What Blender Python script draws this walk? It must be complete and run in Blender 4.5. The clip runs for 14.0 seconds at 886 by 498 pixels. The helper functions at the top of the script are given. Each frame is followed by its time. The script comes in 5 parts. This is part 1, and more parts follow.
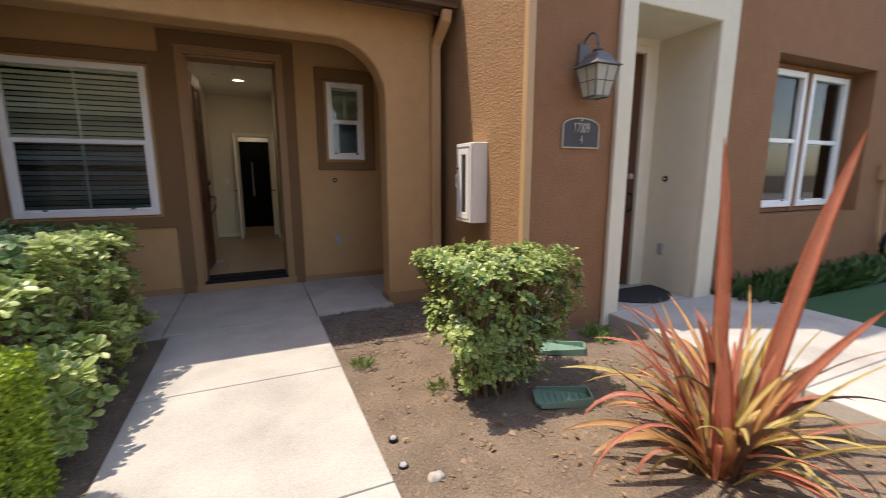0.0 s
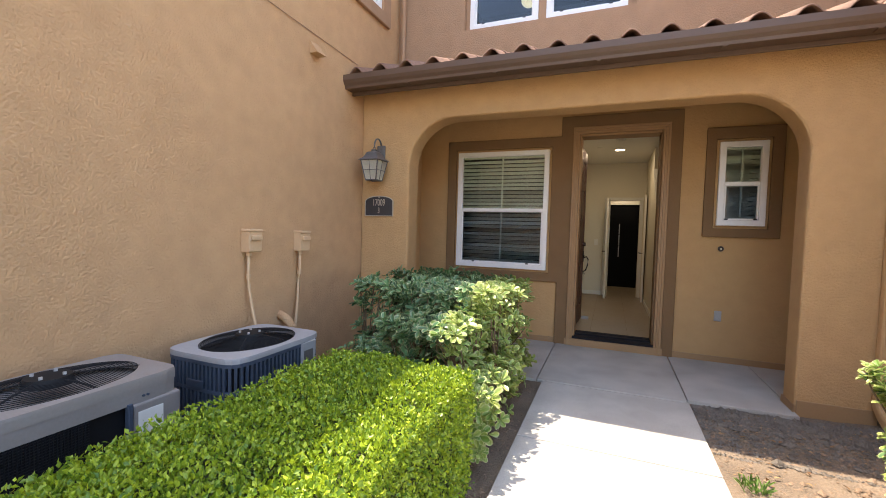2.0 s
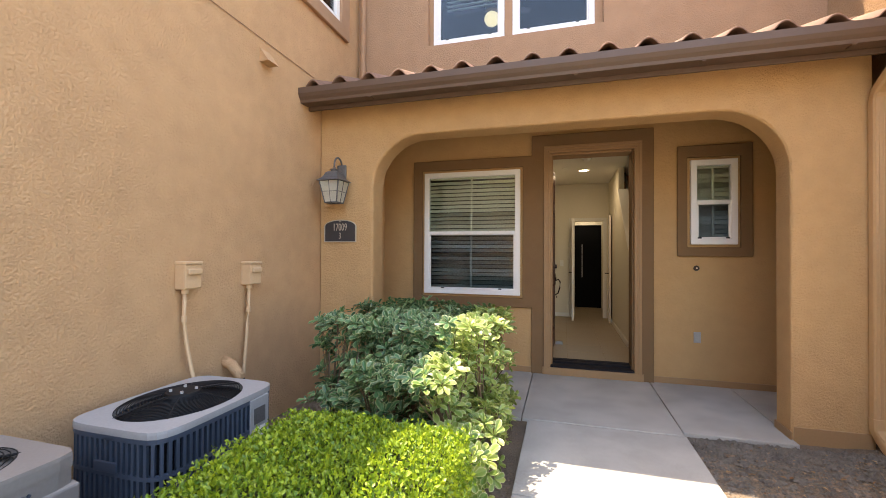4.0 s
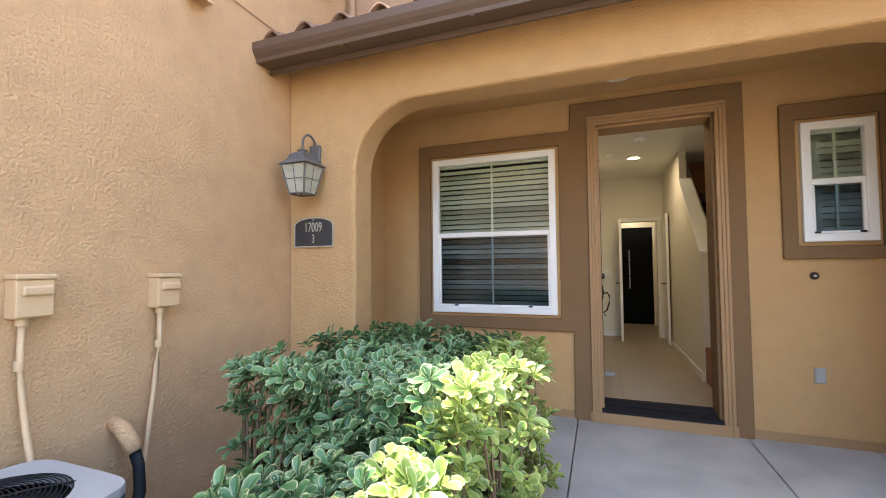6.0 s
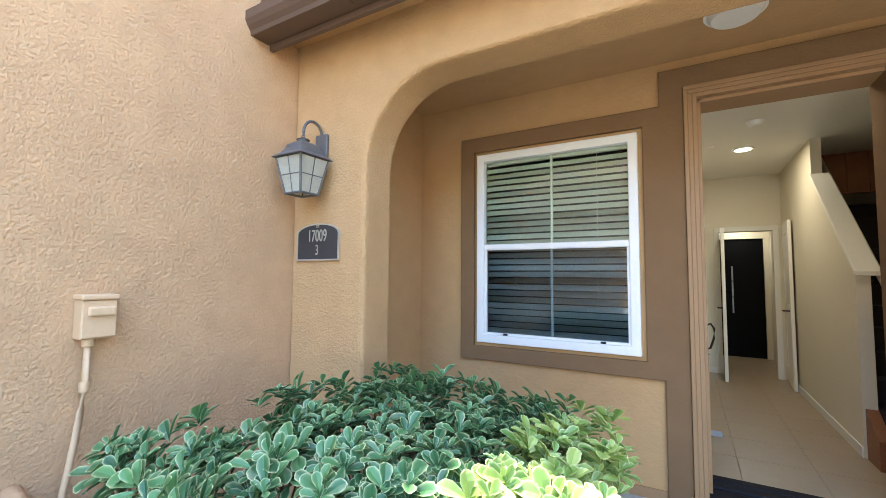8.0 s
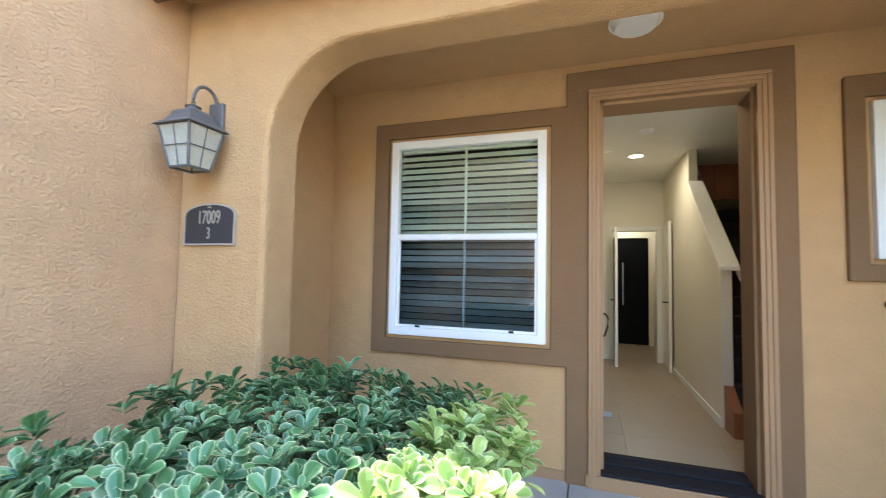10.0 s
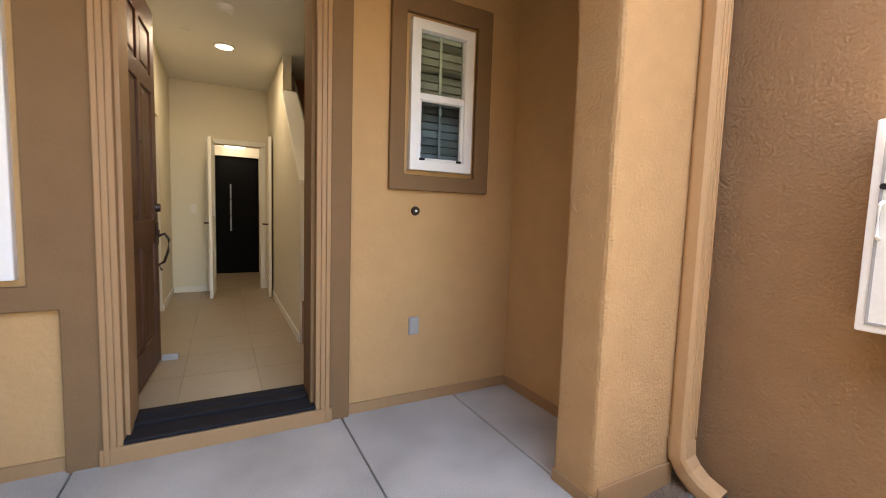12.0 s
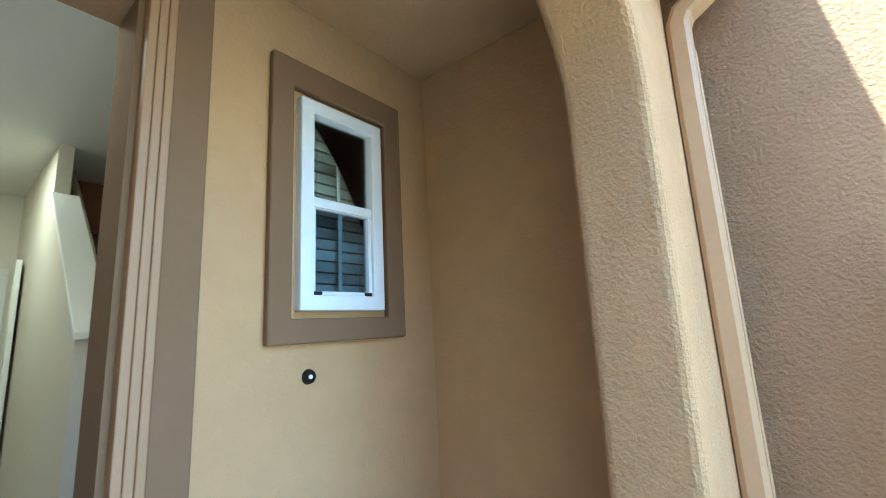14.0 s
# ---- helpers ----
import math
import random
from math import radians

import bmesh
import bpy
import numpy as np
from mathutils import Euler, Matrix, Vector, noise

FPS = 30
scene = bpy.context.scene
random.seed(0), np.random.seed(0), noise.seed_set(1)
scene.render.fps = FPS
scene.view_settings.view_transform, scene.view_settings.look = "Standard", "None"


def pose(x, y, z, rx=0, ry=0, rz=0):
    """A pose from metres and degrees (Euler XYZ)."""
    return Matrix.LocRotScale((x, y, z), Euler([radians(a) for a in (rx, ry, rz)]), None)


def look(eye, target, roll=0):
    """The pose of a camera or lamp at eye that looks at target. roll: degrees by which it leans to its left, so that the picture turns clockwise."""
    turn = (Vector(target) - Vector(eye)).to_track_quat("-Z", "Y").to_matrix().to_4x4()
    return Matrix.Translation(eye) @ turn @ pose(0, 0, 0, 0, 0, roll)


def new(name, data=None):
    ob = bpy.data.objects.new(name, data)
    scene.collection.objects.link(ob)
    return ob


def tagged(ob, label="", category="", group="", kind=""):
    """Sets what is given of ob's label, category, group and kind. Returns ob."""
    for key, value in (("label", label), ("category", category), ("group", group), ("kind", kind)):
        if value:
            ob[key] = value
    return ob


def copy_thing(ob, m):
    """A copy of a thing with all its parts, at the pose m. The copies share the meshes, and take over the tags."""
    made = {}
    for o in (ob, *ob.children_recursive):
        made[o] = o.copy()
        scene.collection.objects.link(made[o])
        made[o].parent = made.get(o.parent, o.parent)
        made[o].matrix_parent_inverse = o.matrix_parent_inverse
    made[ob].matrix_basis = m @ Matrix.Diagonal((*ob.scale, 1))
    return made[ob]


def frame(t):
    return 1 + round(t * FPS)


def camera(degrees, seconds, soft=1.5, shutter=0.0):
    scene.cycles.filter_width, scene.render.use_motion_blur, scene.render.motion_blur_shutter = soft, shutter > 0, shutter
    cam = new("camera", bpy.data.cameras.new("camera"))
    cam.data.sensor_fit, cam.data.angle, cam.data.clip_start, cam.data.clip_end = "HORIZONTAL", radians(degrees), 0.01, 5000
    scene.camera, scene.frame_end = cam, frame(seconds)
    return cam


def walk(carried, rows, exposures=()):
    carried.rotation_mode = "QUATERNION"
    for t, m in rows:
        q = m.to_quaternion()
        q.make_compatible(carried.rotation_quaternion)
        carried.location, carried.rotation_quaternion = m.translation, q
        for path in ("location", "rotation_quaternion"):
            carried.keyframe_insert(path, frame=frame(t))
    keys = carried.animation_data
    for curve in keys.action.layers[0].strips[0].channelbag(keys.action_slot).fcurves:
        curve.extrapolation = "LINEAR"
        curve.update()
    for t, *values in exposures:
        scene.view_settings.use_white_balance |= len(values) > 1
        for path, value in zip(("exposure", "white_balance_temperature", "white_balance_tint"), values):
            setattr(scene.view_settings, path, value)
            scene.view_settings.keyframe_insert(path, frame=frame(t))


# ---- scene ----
cam = camera(93.1, 14.0, 0.8, 0.2)
PATH = [
    (0, (0.574, 0.275, 1.319), (1.372, 2.076, 0.973), -0.1),
    (0.5, (0.476, 0.356, 1.319), (0.646, 2.316, 0.957), -0.6),
    (1, (0.431, 0.351, 1.35), (0.012, 2.282, 1.042), 0.2),
    (1.5, (0.436, 0.305, 1.382), (-0.25, 2.172, 1.176), 1.5),
    (2, (0.374, 0.283, 1.393), (-0.367, 2.138, 1.298), 1.6),
    (2.5, (0.321, 0.29, 1.402), (-0.385, 2.161, 1.402), 1.1),
    (3, (0.289, 0.334, 1.406), (-0.373, 2.221, 1.417), 0.8),
    (3.2, (0.251, 0.355, 1.417), (-0.383, 2.252, 1.422), 0.8),
    (5.3, (0.048, 1.297, 1.381), (-0.456, 3.232, 1.429), -0.5),
    (5.5, (0.059, 1.412, 1.366), (-0.504, 3.33, 1.423), -0.7),
    (6, (-0.008, 1.753, 1.374), (-0.71, 3.624, 1.448), -0.6),
    (6.5, (-0.076, 2.027, 1.393), (-0.911, 3.842, 1.486), -0.1),
    (7, (-0.052, 2.314, 1.402), (-1.021, 4.061, 1.501), 0.3),
    (7.2, (-0.05, 2.41, 1.415), (-1.06, 4.132, 1.534), 0.3),
    (9.3, (-0.212, 2.648, 1.434), (-1.164, 4.402, 1.567), 1.3),
    (9.5, (-0.194, 2.659, 1.419), (-1.102, 4.436, 1.557), 1.4),
    (10, (-0.119, 2.664, 1.399), (-0.762, 4.554, 1.506), 1.1),
    (10.5, (-0.011, 2.712, 1.335), (-0.174, 4.705, 1.307), 1.3),
    (11, (0.169, 2.818, 1.263), (0.462, 4.792, 1.12), 1.8),
    (11.5, (0.341, 2.971, 1.25), (0.995, 4.849, 1.041), 2.1),
    (12, (0.406, 3.247, 1.25), (1.338, 5.008, 1.081), 1.8),
    (12.5, (0.441, 3.514, 1.315), (1.505, 5.207, 1.27), 0.6),
    (13, (0.525, 3.779, 1.377), (1.702, 5.392, 1.485), -0.6),
    (13.5, (0.524, 4.009, 1.445), (1.865, 5.468, 1.723), -1.9),
    (14, (0.524, 4.204, 1.428), (2.052, 5.443, 1.789), -3.0),
]
walk(cam, [(t, look(eye, target, roll)) for t, eye, target, roll in PATH], [
    (0, 1.6, 7400, 16), (1, 2.15, 7300, 20), (2, 2.66, 7700, 14), (3, 2.78, 8400, 14), (5.5, 3.22, 7600, 12), (6.5, 3.47, 6900, 8),
    (9.5, 3.78, 6100, 3), (10.5, 3.75, 6300, 4), (11, 3.65, 7500, 15), (11.5, 3.65, 6800, 9), (12.5, 3.62, 8800, 16), (13, 3.95, 6800, 2), (14, 4.1, 4750, -12)])

# ---- light ----
SUN_DOWN = Vector((0.36, -0.165, -1.0)).normalized()
world = bpy.data.worlds.new("sky")
scene.world = world
world.use_nodes = True
wn = world.node_tree.nodes
sky = wn.new("ShaderNodeTexSky")
sky.sky_type = "NISHITA"
sky.sun_disc = False
sky.sun_elevation = math.asin(-SUN_DOWN.z)
sky.sun_rotation = math.atan2(-SUN_DOWN.x, -SUN_DOWN.y)
world.node_tree.links.new(sky.outputs[0], wn["Background"].inputs[0])
wn["Background"].inputs[1].default_value = 0.15
sun_data = bpy.data.lights.new("sun", "SUN")
sun_data.energy, sun_data.angle, sun_data.color = 2.0, radians(0.5), (1.0, 0.95, 0.86)
sun = new("sun", sun_data)
sun.matrix_world = look((0, 0, 30), Vector((0, 0, 30)) + SUN_DOWN)


def hall_lamp(x, y, z, size, watts, tint=(1.0, 0.86, 0.66)):
    d = bpy.data.lights.new("ceiling_lamp", "AREA")
    d.size, d.energy, d.color = size, watts, tint
    o = new("ceiling_lamp", d)
    o.location = (x, y, z)
    return o


hall_lamp(0.45, 8.09, 2.80, 0.14, 0.85)
hall_lamp(0.61, 10.87, 2.17, 0.25, 0.03, (1.0, 0.93, 0.82))
hall_lamp(0.45, 6.32, 2.80, 0.14, 0.32)


# ---- materials ----
def mat(name, col, rough=0.8, var=0.15, scale=4.0, fine=60.0, bump=0.2, depth=0.004, metal=0.0, spec=0.5, per_object=0.0):
    """Principled material: two scales of tone variation and a two-scale relief."""
    m = bpy.data.materials.new(name)
    m.use_nodes = True
    nt = m.node_tree
    n, l = nt.nodes, nt.links
    p = n["Principled BSDF"]
    p.inputs["Metallic"].default_value = metal
    p.inputs["Specular IOR Level"].default_value = spec
    geo = n.new("ShaderNodeNewGeometry")
    big = n.new("ShaderNodeTexNoise")
    big.inputs["Scale"].default_value = scale
    big.inputs["Detail"].default_value = 5
    small = n.new("ShaderNodeTexNoise")
    small.inputs["Scale"].default_value = fine
    small.inputs["Detail"].default_value = 3
    for t in (big, small):
        l.new(geo.outputs["Position"], t.inputs["Vector"])
    add = n.new("ShaderNodeMath")
    add.operation = "ADD"
    l.new(big.outputs["Fac"], add.inputs[0])
    l.new(small.outputs["Fac"], add.inputs[1])
    half = n.new("ShaderNodeMapRange")
    half.inputs["From Min"].default_value = 0.6
    half.inputs["From Max"].default_value = 1.4
    half.inputs["To Min"].default_value = 1 - var
    half.inputs["To Max"].default_value = 1 + var
    l.new(add.outputs[0], half.inputs["Value"])
    hsv = n.new("ShaderNodeHueSaturation")
    hsv.inputs["Color"].default_value = (*col, 1)
    last = half.outputs[0]
    if per_object:
        info = n.new("ShaderNodeObjectInfo")
        r = n.new("ShaderNodeMapRange")
        r.inputs["To Min"].default_value = 1 - per_object
        r.inputs["To Max"].default_value = 1 + per_object
        l.new(info.outputs["Random"], r.inputs["Value"])
        mul = n.new("ShaderNodeMath")
        mul.operation = "MULTIPLY"
        l.new(last, mul.inputs[0])
        l.new(r.outputs[0], mul.inputs[1])
        last = mul.outputs[0]
    l.new(last, hsv.inputs["Value"])
    l.new(hsv.outputs[0], p.inputs["Base Color"])
    rr = n.new("ShaderNodeMapRange")
    rr.inputs["To Min"].default_value = max(0.02, rough - 0.1)
    rr.inputs["To Max"].default_value = min(1.0, rough + 0.1)
    l.new(big.outputs["Fac"], rr.inputs["Value"])
    l.new(rr.outputs[0], p.inputs["Roughness"])
    if bump:
        b = n.new("ShaderNodeBump")
        b.inputs["Strength"].default_value = bump
        b.inputs["Distance"].default_value = depth
        l.new(add.outputs[0], b.inputs["Height"])
        l.new(b.outputs[0], p.inputs["Normal"])
    return m


def stucco(name, col, scale=68.0, strength=0.42, depth=0.007, wear=0.10):
    """Lace-textured stucco: flattened blobs over a sandy ground, with faint broad weathering."""
    m = bpy.data.materials.new(name)
    m.use_nodes = True
    nt = m.node_tree
    n, l = nt.nodes, nt.links
    p = n["Principled BSDF"]
    p.inputs["Roughness"].default_value = 0.92
    p.inputs["Specular IOR Level"].default_value = 0.25
    geo = n.new("ShaderNodeNewGeometry")

    def noise_tex(s, detail, rough=0.5, dist=0.0):
        t = n.new("ShaderNodeTexNoise")
        t.inputs["Scale"].default_value = s
        t.inputs["Detail"].default_value = detail
        t.inputs["Roughness"].default_value = rough
        t.inputs["Distortion"].default_value = dist
        l.new(geo.outputs["Position"], t.inputs["Vector"])
        return t
    lace, sand, broad, mid = noise_tex(scale, 5, 0.62, 0.0), noise_tex(190, 2), noise_tex(0.9, 4), noise_tex(7, 3)
    step = n.new("ShaderNodeMapRange")
    step.interpolation_type = "SMOOTHSTEP"
    step.inputs["From Min"].default_value = 0.36
    step.inputs["From Max"].default_value = 0.66
    l.new(lace.outputs["Fac"], step.inputs["Value"])
    mix = n.new("ShaderNodeMath")
    mix.operation = "MULTIPLY_ADD"
    mix.inputs[1].default_value = 0.30
    l.new(sand.outputs["Fac"], mix.inputs[0])
    l.new(step.outputs[0], mix.inputs[2])
    b = n.new("ShaderNodeBump")
    b.inputs["Strength"].default_value = strength
    b.inputs["Distance"].default_value = depth
    l.new(mix.outputs[0], b.inputs["Height"])
    l.new(b.outputs[0], p.inputs["Normal"])
    tone = n.new("ShaderNodeMath")
    tone.operation = "ADD"
    l.new(broad.outputs["Fac"], tone.inputs[0])
    l.new(mid.outputs["Fac"], tone.inputs[1])
    rng = n.new("ShaderNodeMapRange")
    rng.inputs["From Min"].default_value = 0.6
    rng.inputs["From Max"].default_value = 1.4
    rng.inputs["To Min"].default_value = 1 - wear
    rng.inputs["To Max"].default_value = 1 + wear
    l.new(tone.outputs[0], rng.inputs["Value"])
    hsv = n.new("ShaderNodeHueSaturation")
    hsv.inputs["Color"].default_value = (*col, 1)
    l.new(rng.outputs[0], hsv.inputs["Value"])
    l.new(hsv.outputs[0], p.inputs["Base Color"])
    return m


def leaf_mat(name, dark, light, margin=None, rough=0.4, trans=0.25):
    """Leaves: each one its own tone, a paler margin where it has one, some light passing through."""
    m = bpy.data.materials.new(name)
    m.use_nodes = True
    nt = m.node_tree
    n, l = nt.nodes, nt.links
    p, out = n["Principled BSDF"], n["Material Output"]
    geo = n.new("ShaderNodeNewGeometry")
    ramp = n.new("ShaderNodeMix")
    ramp.data_type = "RGBA"
    ramp.inputs[6].default_value = (*dark, 1)
    ramp.inputs[7].default_value = (*light, 1)
    l.new(geo.outputs["Random Per Island"], ramp.inputs[0])
    col = ramp.outputs[2]
    if margin:
        at = n.new("ShaderNodeAttribute")
        at.attribute_name = "margin"
        pw = n.new("ShaderNodeMath")
        pw.operation = "POWER"
        pw.inputs[1].default_value = 6.0
        l.new(at.outputs["Fac"], pw.inputs[0])
        mm = n.new("ShaderNodeMix")
        mm.data_type = "RGBA"
        mm.inputs[7].default_value = (*margin, 1)
        l.new(pw.outputs[0], mm.inputs[0])
        l.new(col, mm.inputs[6])
        col = mm.outputs[2]
    l.new(col, p.inputs["Base Color"])
    p.inputs["Roughness"].default_value = rough
    tr = n.new("ShaderNodeBsdfTranslucent")
    l.new(col, tr.inputs["Color"])
    ms = n.new("ShaderNodeMixShader")
    ms.inputs[0].default_value = trans
    l.new(p.outputs[0], ms.inputs[1])
    l.new(tr.outputs[0], ms.inputs[2])
    l.new(ms.outputs[0], out.inputs["Surface"])
    return m


def glass_mat(name, tint, ior=1.5):
    m = bpy.data.materials.new(name)
    m.use_nodes = True
    nt = m.node_tree
    n, l = nt.nodes, nt.links
    n.remove(n["Principled BSDF"])
    t, g, f, ms = n.new("ShaderNodeBsdfTransparent"), n.new("ShaderNodeBsdfGlossy"), n.new("ShaderNodeFresnel"), n.new("ShaderNodeMixShader")
    t.inputs[0].default_value = (*tint, 1)
    g.inputs["Roughness"].default_value = 0.01
    f.inputs[0].default_value = ior
    l.new(f.outputs[0], ms.inputs[0])
    l.new(t.outputs[0], ms.inputs[1])
    l.new(g.outputs[0], ms.inputs[2])
    l.new(ms.outputs[0], n["Material Output"].inputs["Surface"])
    return m


def glow(name, col, strength):
    m = bpy.data.materials.new(name)
    m.use_nodes = True
    p = m.node_tree.nodes["Principled BSDF"]
    p.inputs["Base Color"].default_value = (0.9, 0.9, 0.88, 1)
    p.inputs["Emission Color"].default_value = (*col, 1)
    p.inputs["Emission Strength"].default_value = strength
    return m


TAN = stucco("stucco_tan", (0.52, 0.318, 0.153), 64, 0.52, 0.008)
TAN_SMOOTH = stucco("stucco_tan_porch", (0.49, 0.305, 0.145), 30, 0.35, 0.006, 0.07)
TRIM = stucco("stucco_trim_taupe", (0.205, 0.122, 0.062), 40, 0.25, 0.004, 0.06)
PEACH = stucco("stucco_peach", (0.585, 0.357, 0.192), 58, 0.62, 0.010)
BROWN = stucco("stucco_brown", (0.28, 0.140, 0.072), 64, 0.5, 0.008)
BROWN_WEST = stucco("stucco_brown_west", (0.34, 0.20, 0.104), 66, 0.65, 0.009)
UPPER = stucco("stucco_upper_mauve", (0.40, 0.245, 0.150))
CREAM = stucco("stucco_cream", (0.66, 0.60, 0.47), 30, 0.3, 0.004, 0.05)
CASING = mat("painted_casing", (0.335, 0.198, 0.096), 0.6, 0.06, 3, 60, 0.1, 0.001)
VINYL = mat("white_vinyl", (0.80, 0.80, 0.79), 0.35, 0.03, 2, 30, 0.0)
# indoor shade put into the wall colour, so gaps between slats stay dark
SHADED = mat("room_shade_tone", (0.10, 0.095, 0.085), 0.8, 0.05, 2, 40, 0.05, 0.001)
BLIND = mat("blind_slat", (0.80, 0.79, 0.66), 0.5, 0.04, 2, 30, 0.0)
CONCRETE = mat("concrete", (0.385, 0.367, 0.33), 0.85, 0.30, 2.6, 140, 0.4, 0.002, per_object=0.03)
SOIL = mat("dry_soil", (0.185, 0.138, 0.098), 0.95, 0.5, 3.5, 90, 1.0, 0.02)
GRAVEL = mat("grey_mulch", (0.14, 0.12, 0.10), 0.95, 0.4, 6.0, 60, 0.9, 0.02)
TURF = mat("turf", (0.022, 0.085, 0.025), 0.9, 0.3, 8.0, 200, 0.9, 0.01)
PLASTER = mat("interior_plaster", (0.72, 0.66, 0.53), 0.75, 0.03, 2, 40, 0.08, 0.001)
WHITE = mat("white_paint", (0.78, 0.76, 0.70), 0.5, 0.03, 2, 40, 0.05, 0.001)
TILE = mat("floor_tile", (0.34, 0.26, 0.17), 0.33, 0.07, 2, 20, 0.02, 0.001, per_object=0.025)
MAHOGANY = mat("door_mahogany", (0.075, 0.022, 0.010), 0.45, 0.25, 5, 80, 0.05, 0.001)
BRONZE = mat("oil_rubbed_bronze", (0.045, 0.032, 0.028), 0.35, 0.15, 10, 80, 0.05, 0.001, metal=0.8)
RUBBER = mat("black_threshold", (0.012, 0.012, 0.016), 0.75, 0.2, 6, 60, 0.1, 0.001, spec=0.2)
# black of the far door; on room walls it stands in for indoor darkness
DARKROOM = mat("dark_door_and_room_shade", (0.002, 0.002, 0.0025), 0.6, 0.2, 5, 60, 0.05, 0.001, spec=0.1)
CLAY = mat("clay_tile", (0.215, 0.115, 0.075), 0.8, 0.30, 6, 60, 0.4, 0.004, per_object=0.18)
GUTTER = mat("gutter_brown", (0.105, 0.062, 0.042), 0.5, 0.08, 3, 50, 0.05, 0.001)
SPOUT = mat("downspout_tan", (0.49, 0.31, 0.16), 0.5, 0.06, 3, 50, 0.05, 0.001)
BOX_PAINT = mat("box_paint", (0.60, 0.40, 0.235), 0.5, 0.06, 4, 60, 0.05, 0.001)
AC_BLUE = mat("ac_slate_blue", (0.052, 0.072, 0.105), 0.5, 0.10, 5, 80, 0.05, 0.001)
AC_GREY = mat("ac_light_grey", (0.34, 0.34, 0.34), 0.5, 0.08, 4, 80, 0.08, 0.001)
AC_TAUPE = mat("ac_taupe", (0.26, 0.235, 0.215), 0.5, 0.08, 4, 80, 0.08, 0.001)
BLACK = mat("black_plastic", (0.010, 0.011, 0.013), 0.65, 0.15, 5, 80, 0.0, spec=0.25)
LAMP_METAL = mat("lamp_pewter", (0.13, 0.125, 0.125), 0.55, 0.25, 14, 90, 0.15, 0.001, metal=0.3)
LAMP_GLASS = mat("frosted_glass", (0.72, 0.70, 0.60), 0.25, 0.10, 8, 60, 0.1, 0.001)
PLAQUE = mat("plaque_slate", (0.035, 0.033, 0.036), 0.5, 0.15, 8, 90, 0.1, 0.001)
PEWTER = mat("plaque_letter", (0.42, 0.38, 0.31), 0.45, 0.1, 8, 90, 0.0, metal=0.3)
CABINET = mat("cabinet_white", (0.76, 0.75, 0.72), 0.35, 0.05, 4, 60, 0.05, 0.001)
GREEN_PLASTIC = mat("green_plastic", (0.16, 0.28, 0.215), 0.5, 0.15, 8, 80, 0.1, 0.001)
BARK = mat("bark", (0.15, 0.10, 0.06), 0.9, 0.3, 20, 120, 0.5, 0.003)
STONE = mat("pale_stone", (0.36, 0.33, 0.29), 0.9, 0.15, 20, 90, 0.3, 0.004)
GLASS = glass_mat("window_glass", (0.90, 0.94, 0.92), 1.5)
DARKGLASS = glass_mat("screened_glass", (0.66, 0.72, 0.77), 1.5)
BULB = glow("warm_lamp", (1.0, 0.86, 0.62), 2.2)
PANEL_LIGHT = glow("panel_lamp", (1.0, 0.95, 0.86), 0.7)
BOXWOOD = leaf_mat("boxwood_leaf", (0.09, 0.19, 0.018), (0.42, 0.53, 0.04), None, 0.4, 0.30)
PITTO = leaf_mat("pittosporum_leaf", (0.028, 0.095, 0.038), (0.10, 0.23, 0.08), (0.48, 0.52, 0.28), 0.38, 0.22)
# paler copy of the leaf, with sunlight put into its colour
PITTO_LIT = leaf_mat("pittosporum_pale_leaf", (0.12, 0.23, 0.045), (0.38, 0.47, 0.12), (0.58, 0.58, 0.30), 0.4, 0.28)
GRASS = leaf_mat("strap_grass", (0.03, 0.08, 0.02), (0.09, 0.17, 0.05), None, 0.5, 0.25)
WEED = leaf_mat("weed_leaf", (0.08, 0.17, 0.03), (0.2, 0.32, 0.07), None, 0.5, 0.25)
LITTER = leaf_mat("dry_leaf", (0.16, 0.075, 0.03), (0.38, 0.25, 0.12), None, 0.8, 0.1)


# ---- building helpers ----
def obj(name, bm, material, parent=None, label="", smooth=False):
    me = bpy.data.meshes.new(name)
    bmesh.ops.recalc_face_normals(bm, faces=bm.faces)
    bm.to_mesh(me)
    bm.free()
    if smooth:
        for f in me.polygons:
            f.use_smooth = True
    me.materials.append(material)
    o = new(name, me)
    if parent is not None:
        o.parent = parent
    if label:
        o["label"] = label
    return o


def part(name, bm, material, parent, label="", smooth=False):
    return obj(name, bm, material, parent, label, smooth)


def thing(name, label, category, group="", at=None):
    e = new(name)
    if at is not None:
        e.matrix_basis = at
    return tagged(e, label, category, group)


def box(bm, x0, y0, z0, x1, y1, z1, bevel=0.0, seg=2):
    r = bmesh.ops.create_cube(bm, size=1)
    vs = r["verts"]
    for v in vs:
        v.co = Vector((x0 + (v.co.x + 0.5) * (x1 - x0), y0 + (v.co.y + 0.5) * (y1 - y0), z0 + (v.co.z + 0.5) * (z1 - z0)))
    if bevel:
        es = {e for v in vs for e in v.link_edges}
        bmesh.ops.bevel(bm, geom=list(es), offset=bevel, segments=seg, profile=0.5, affect="EDGES")
    return bm


def boxes(*bs, bevel=0.0):
    bm = bmesh.new()
    for b in bs:
        box(bm, *b, bevel=bevel)
    return bm


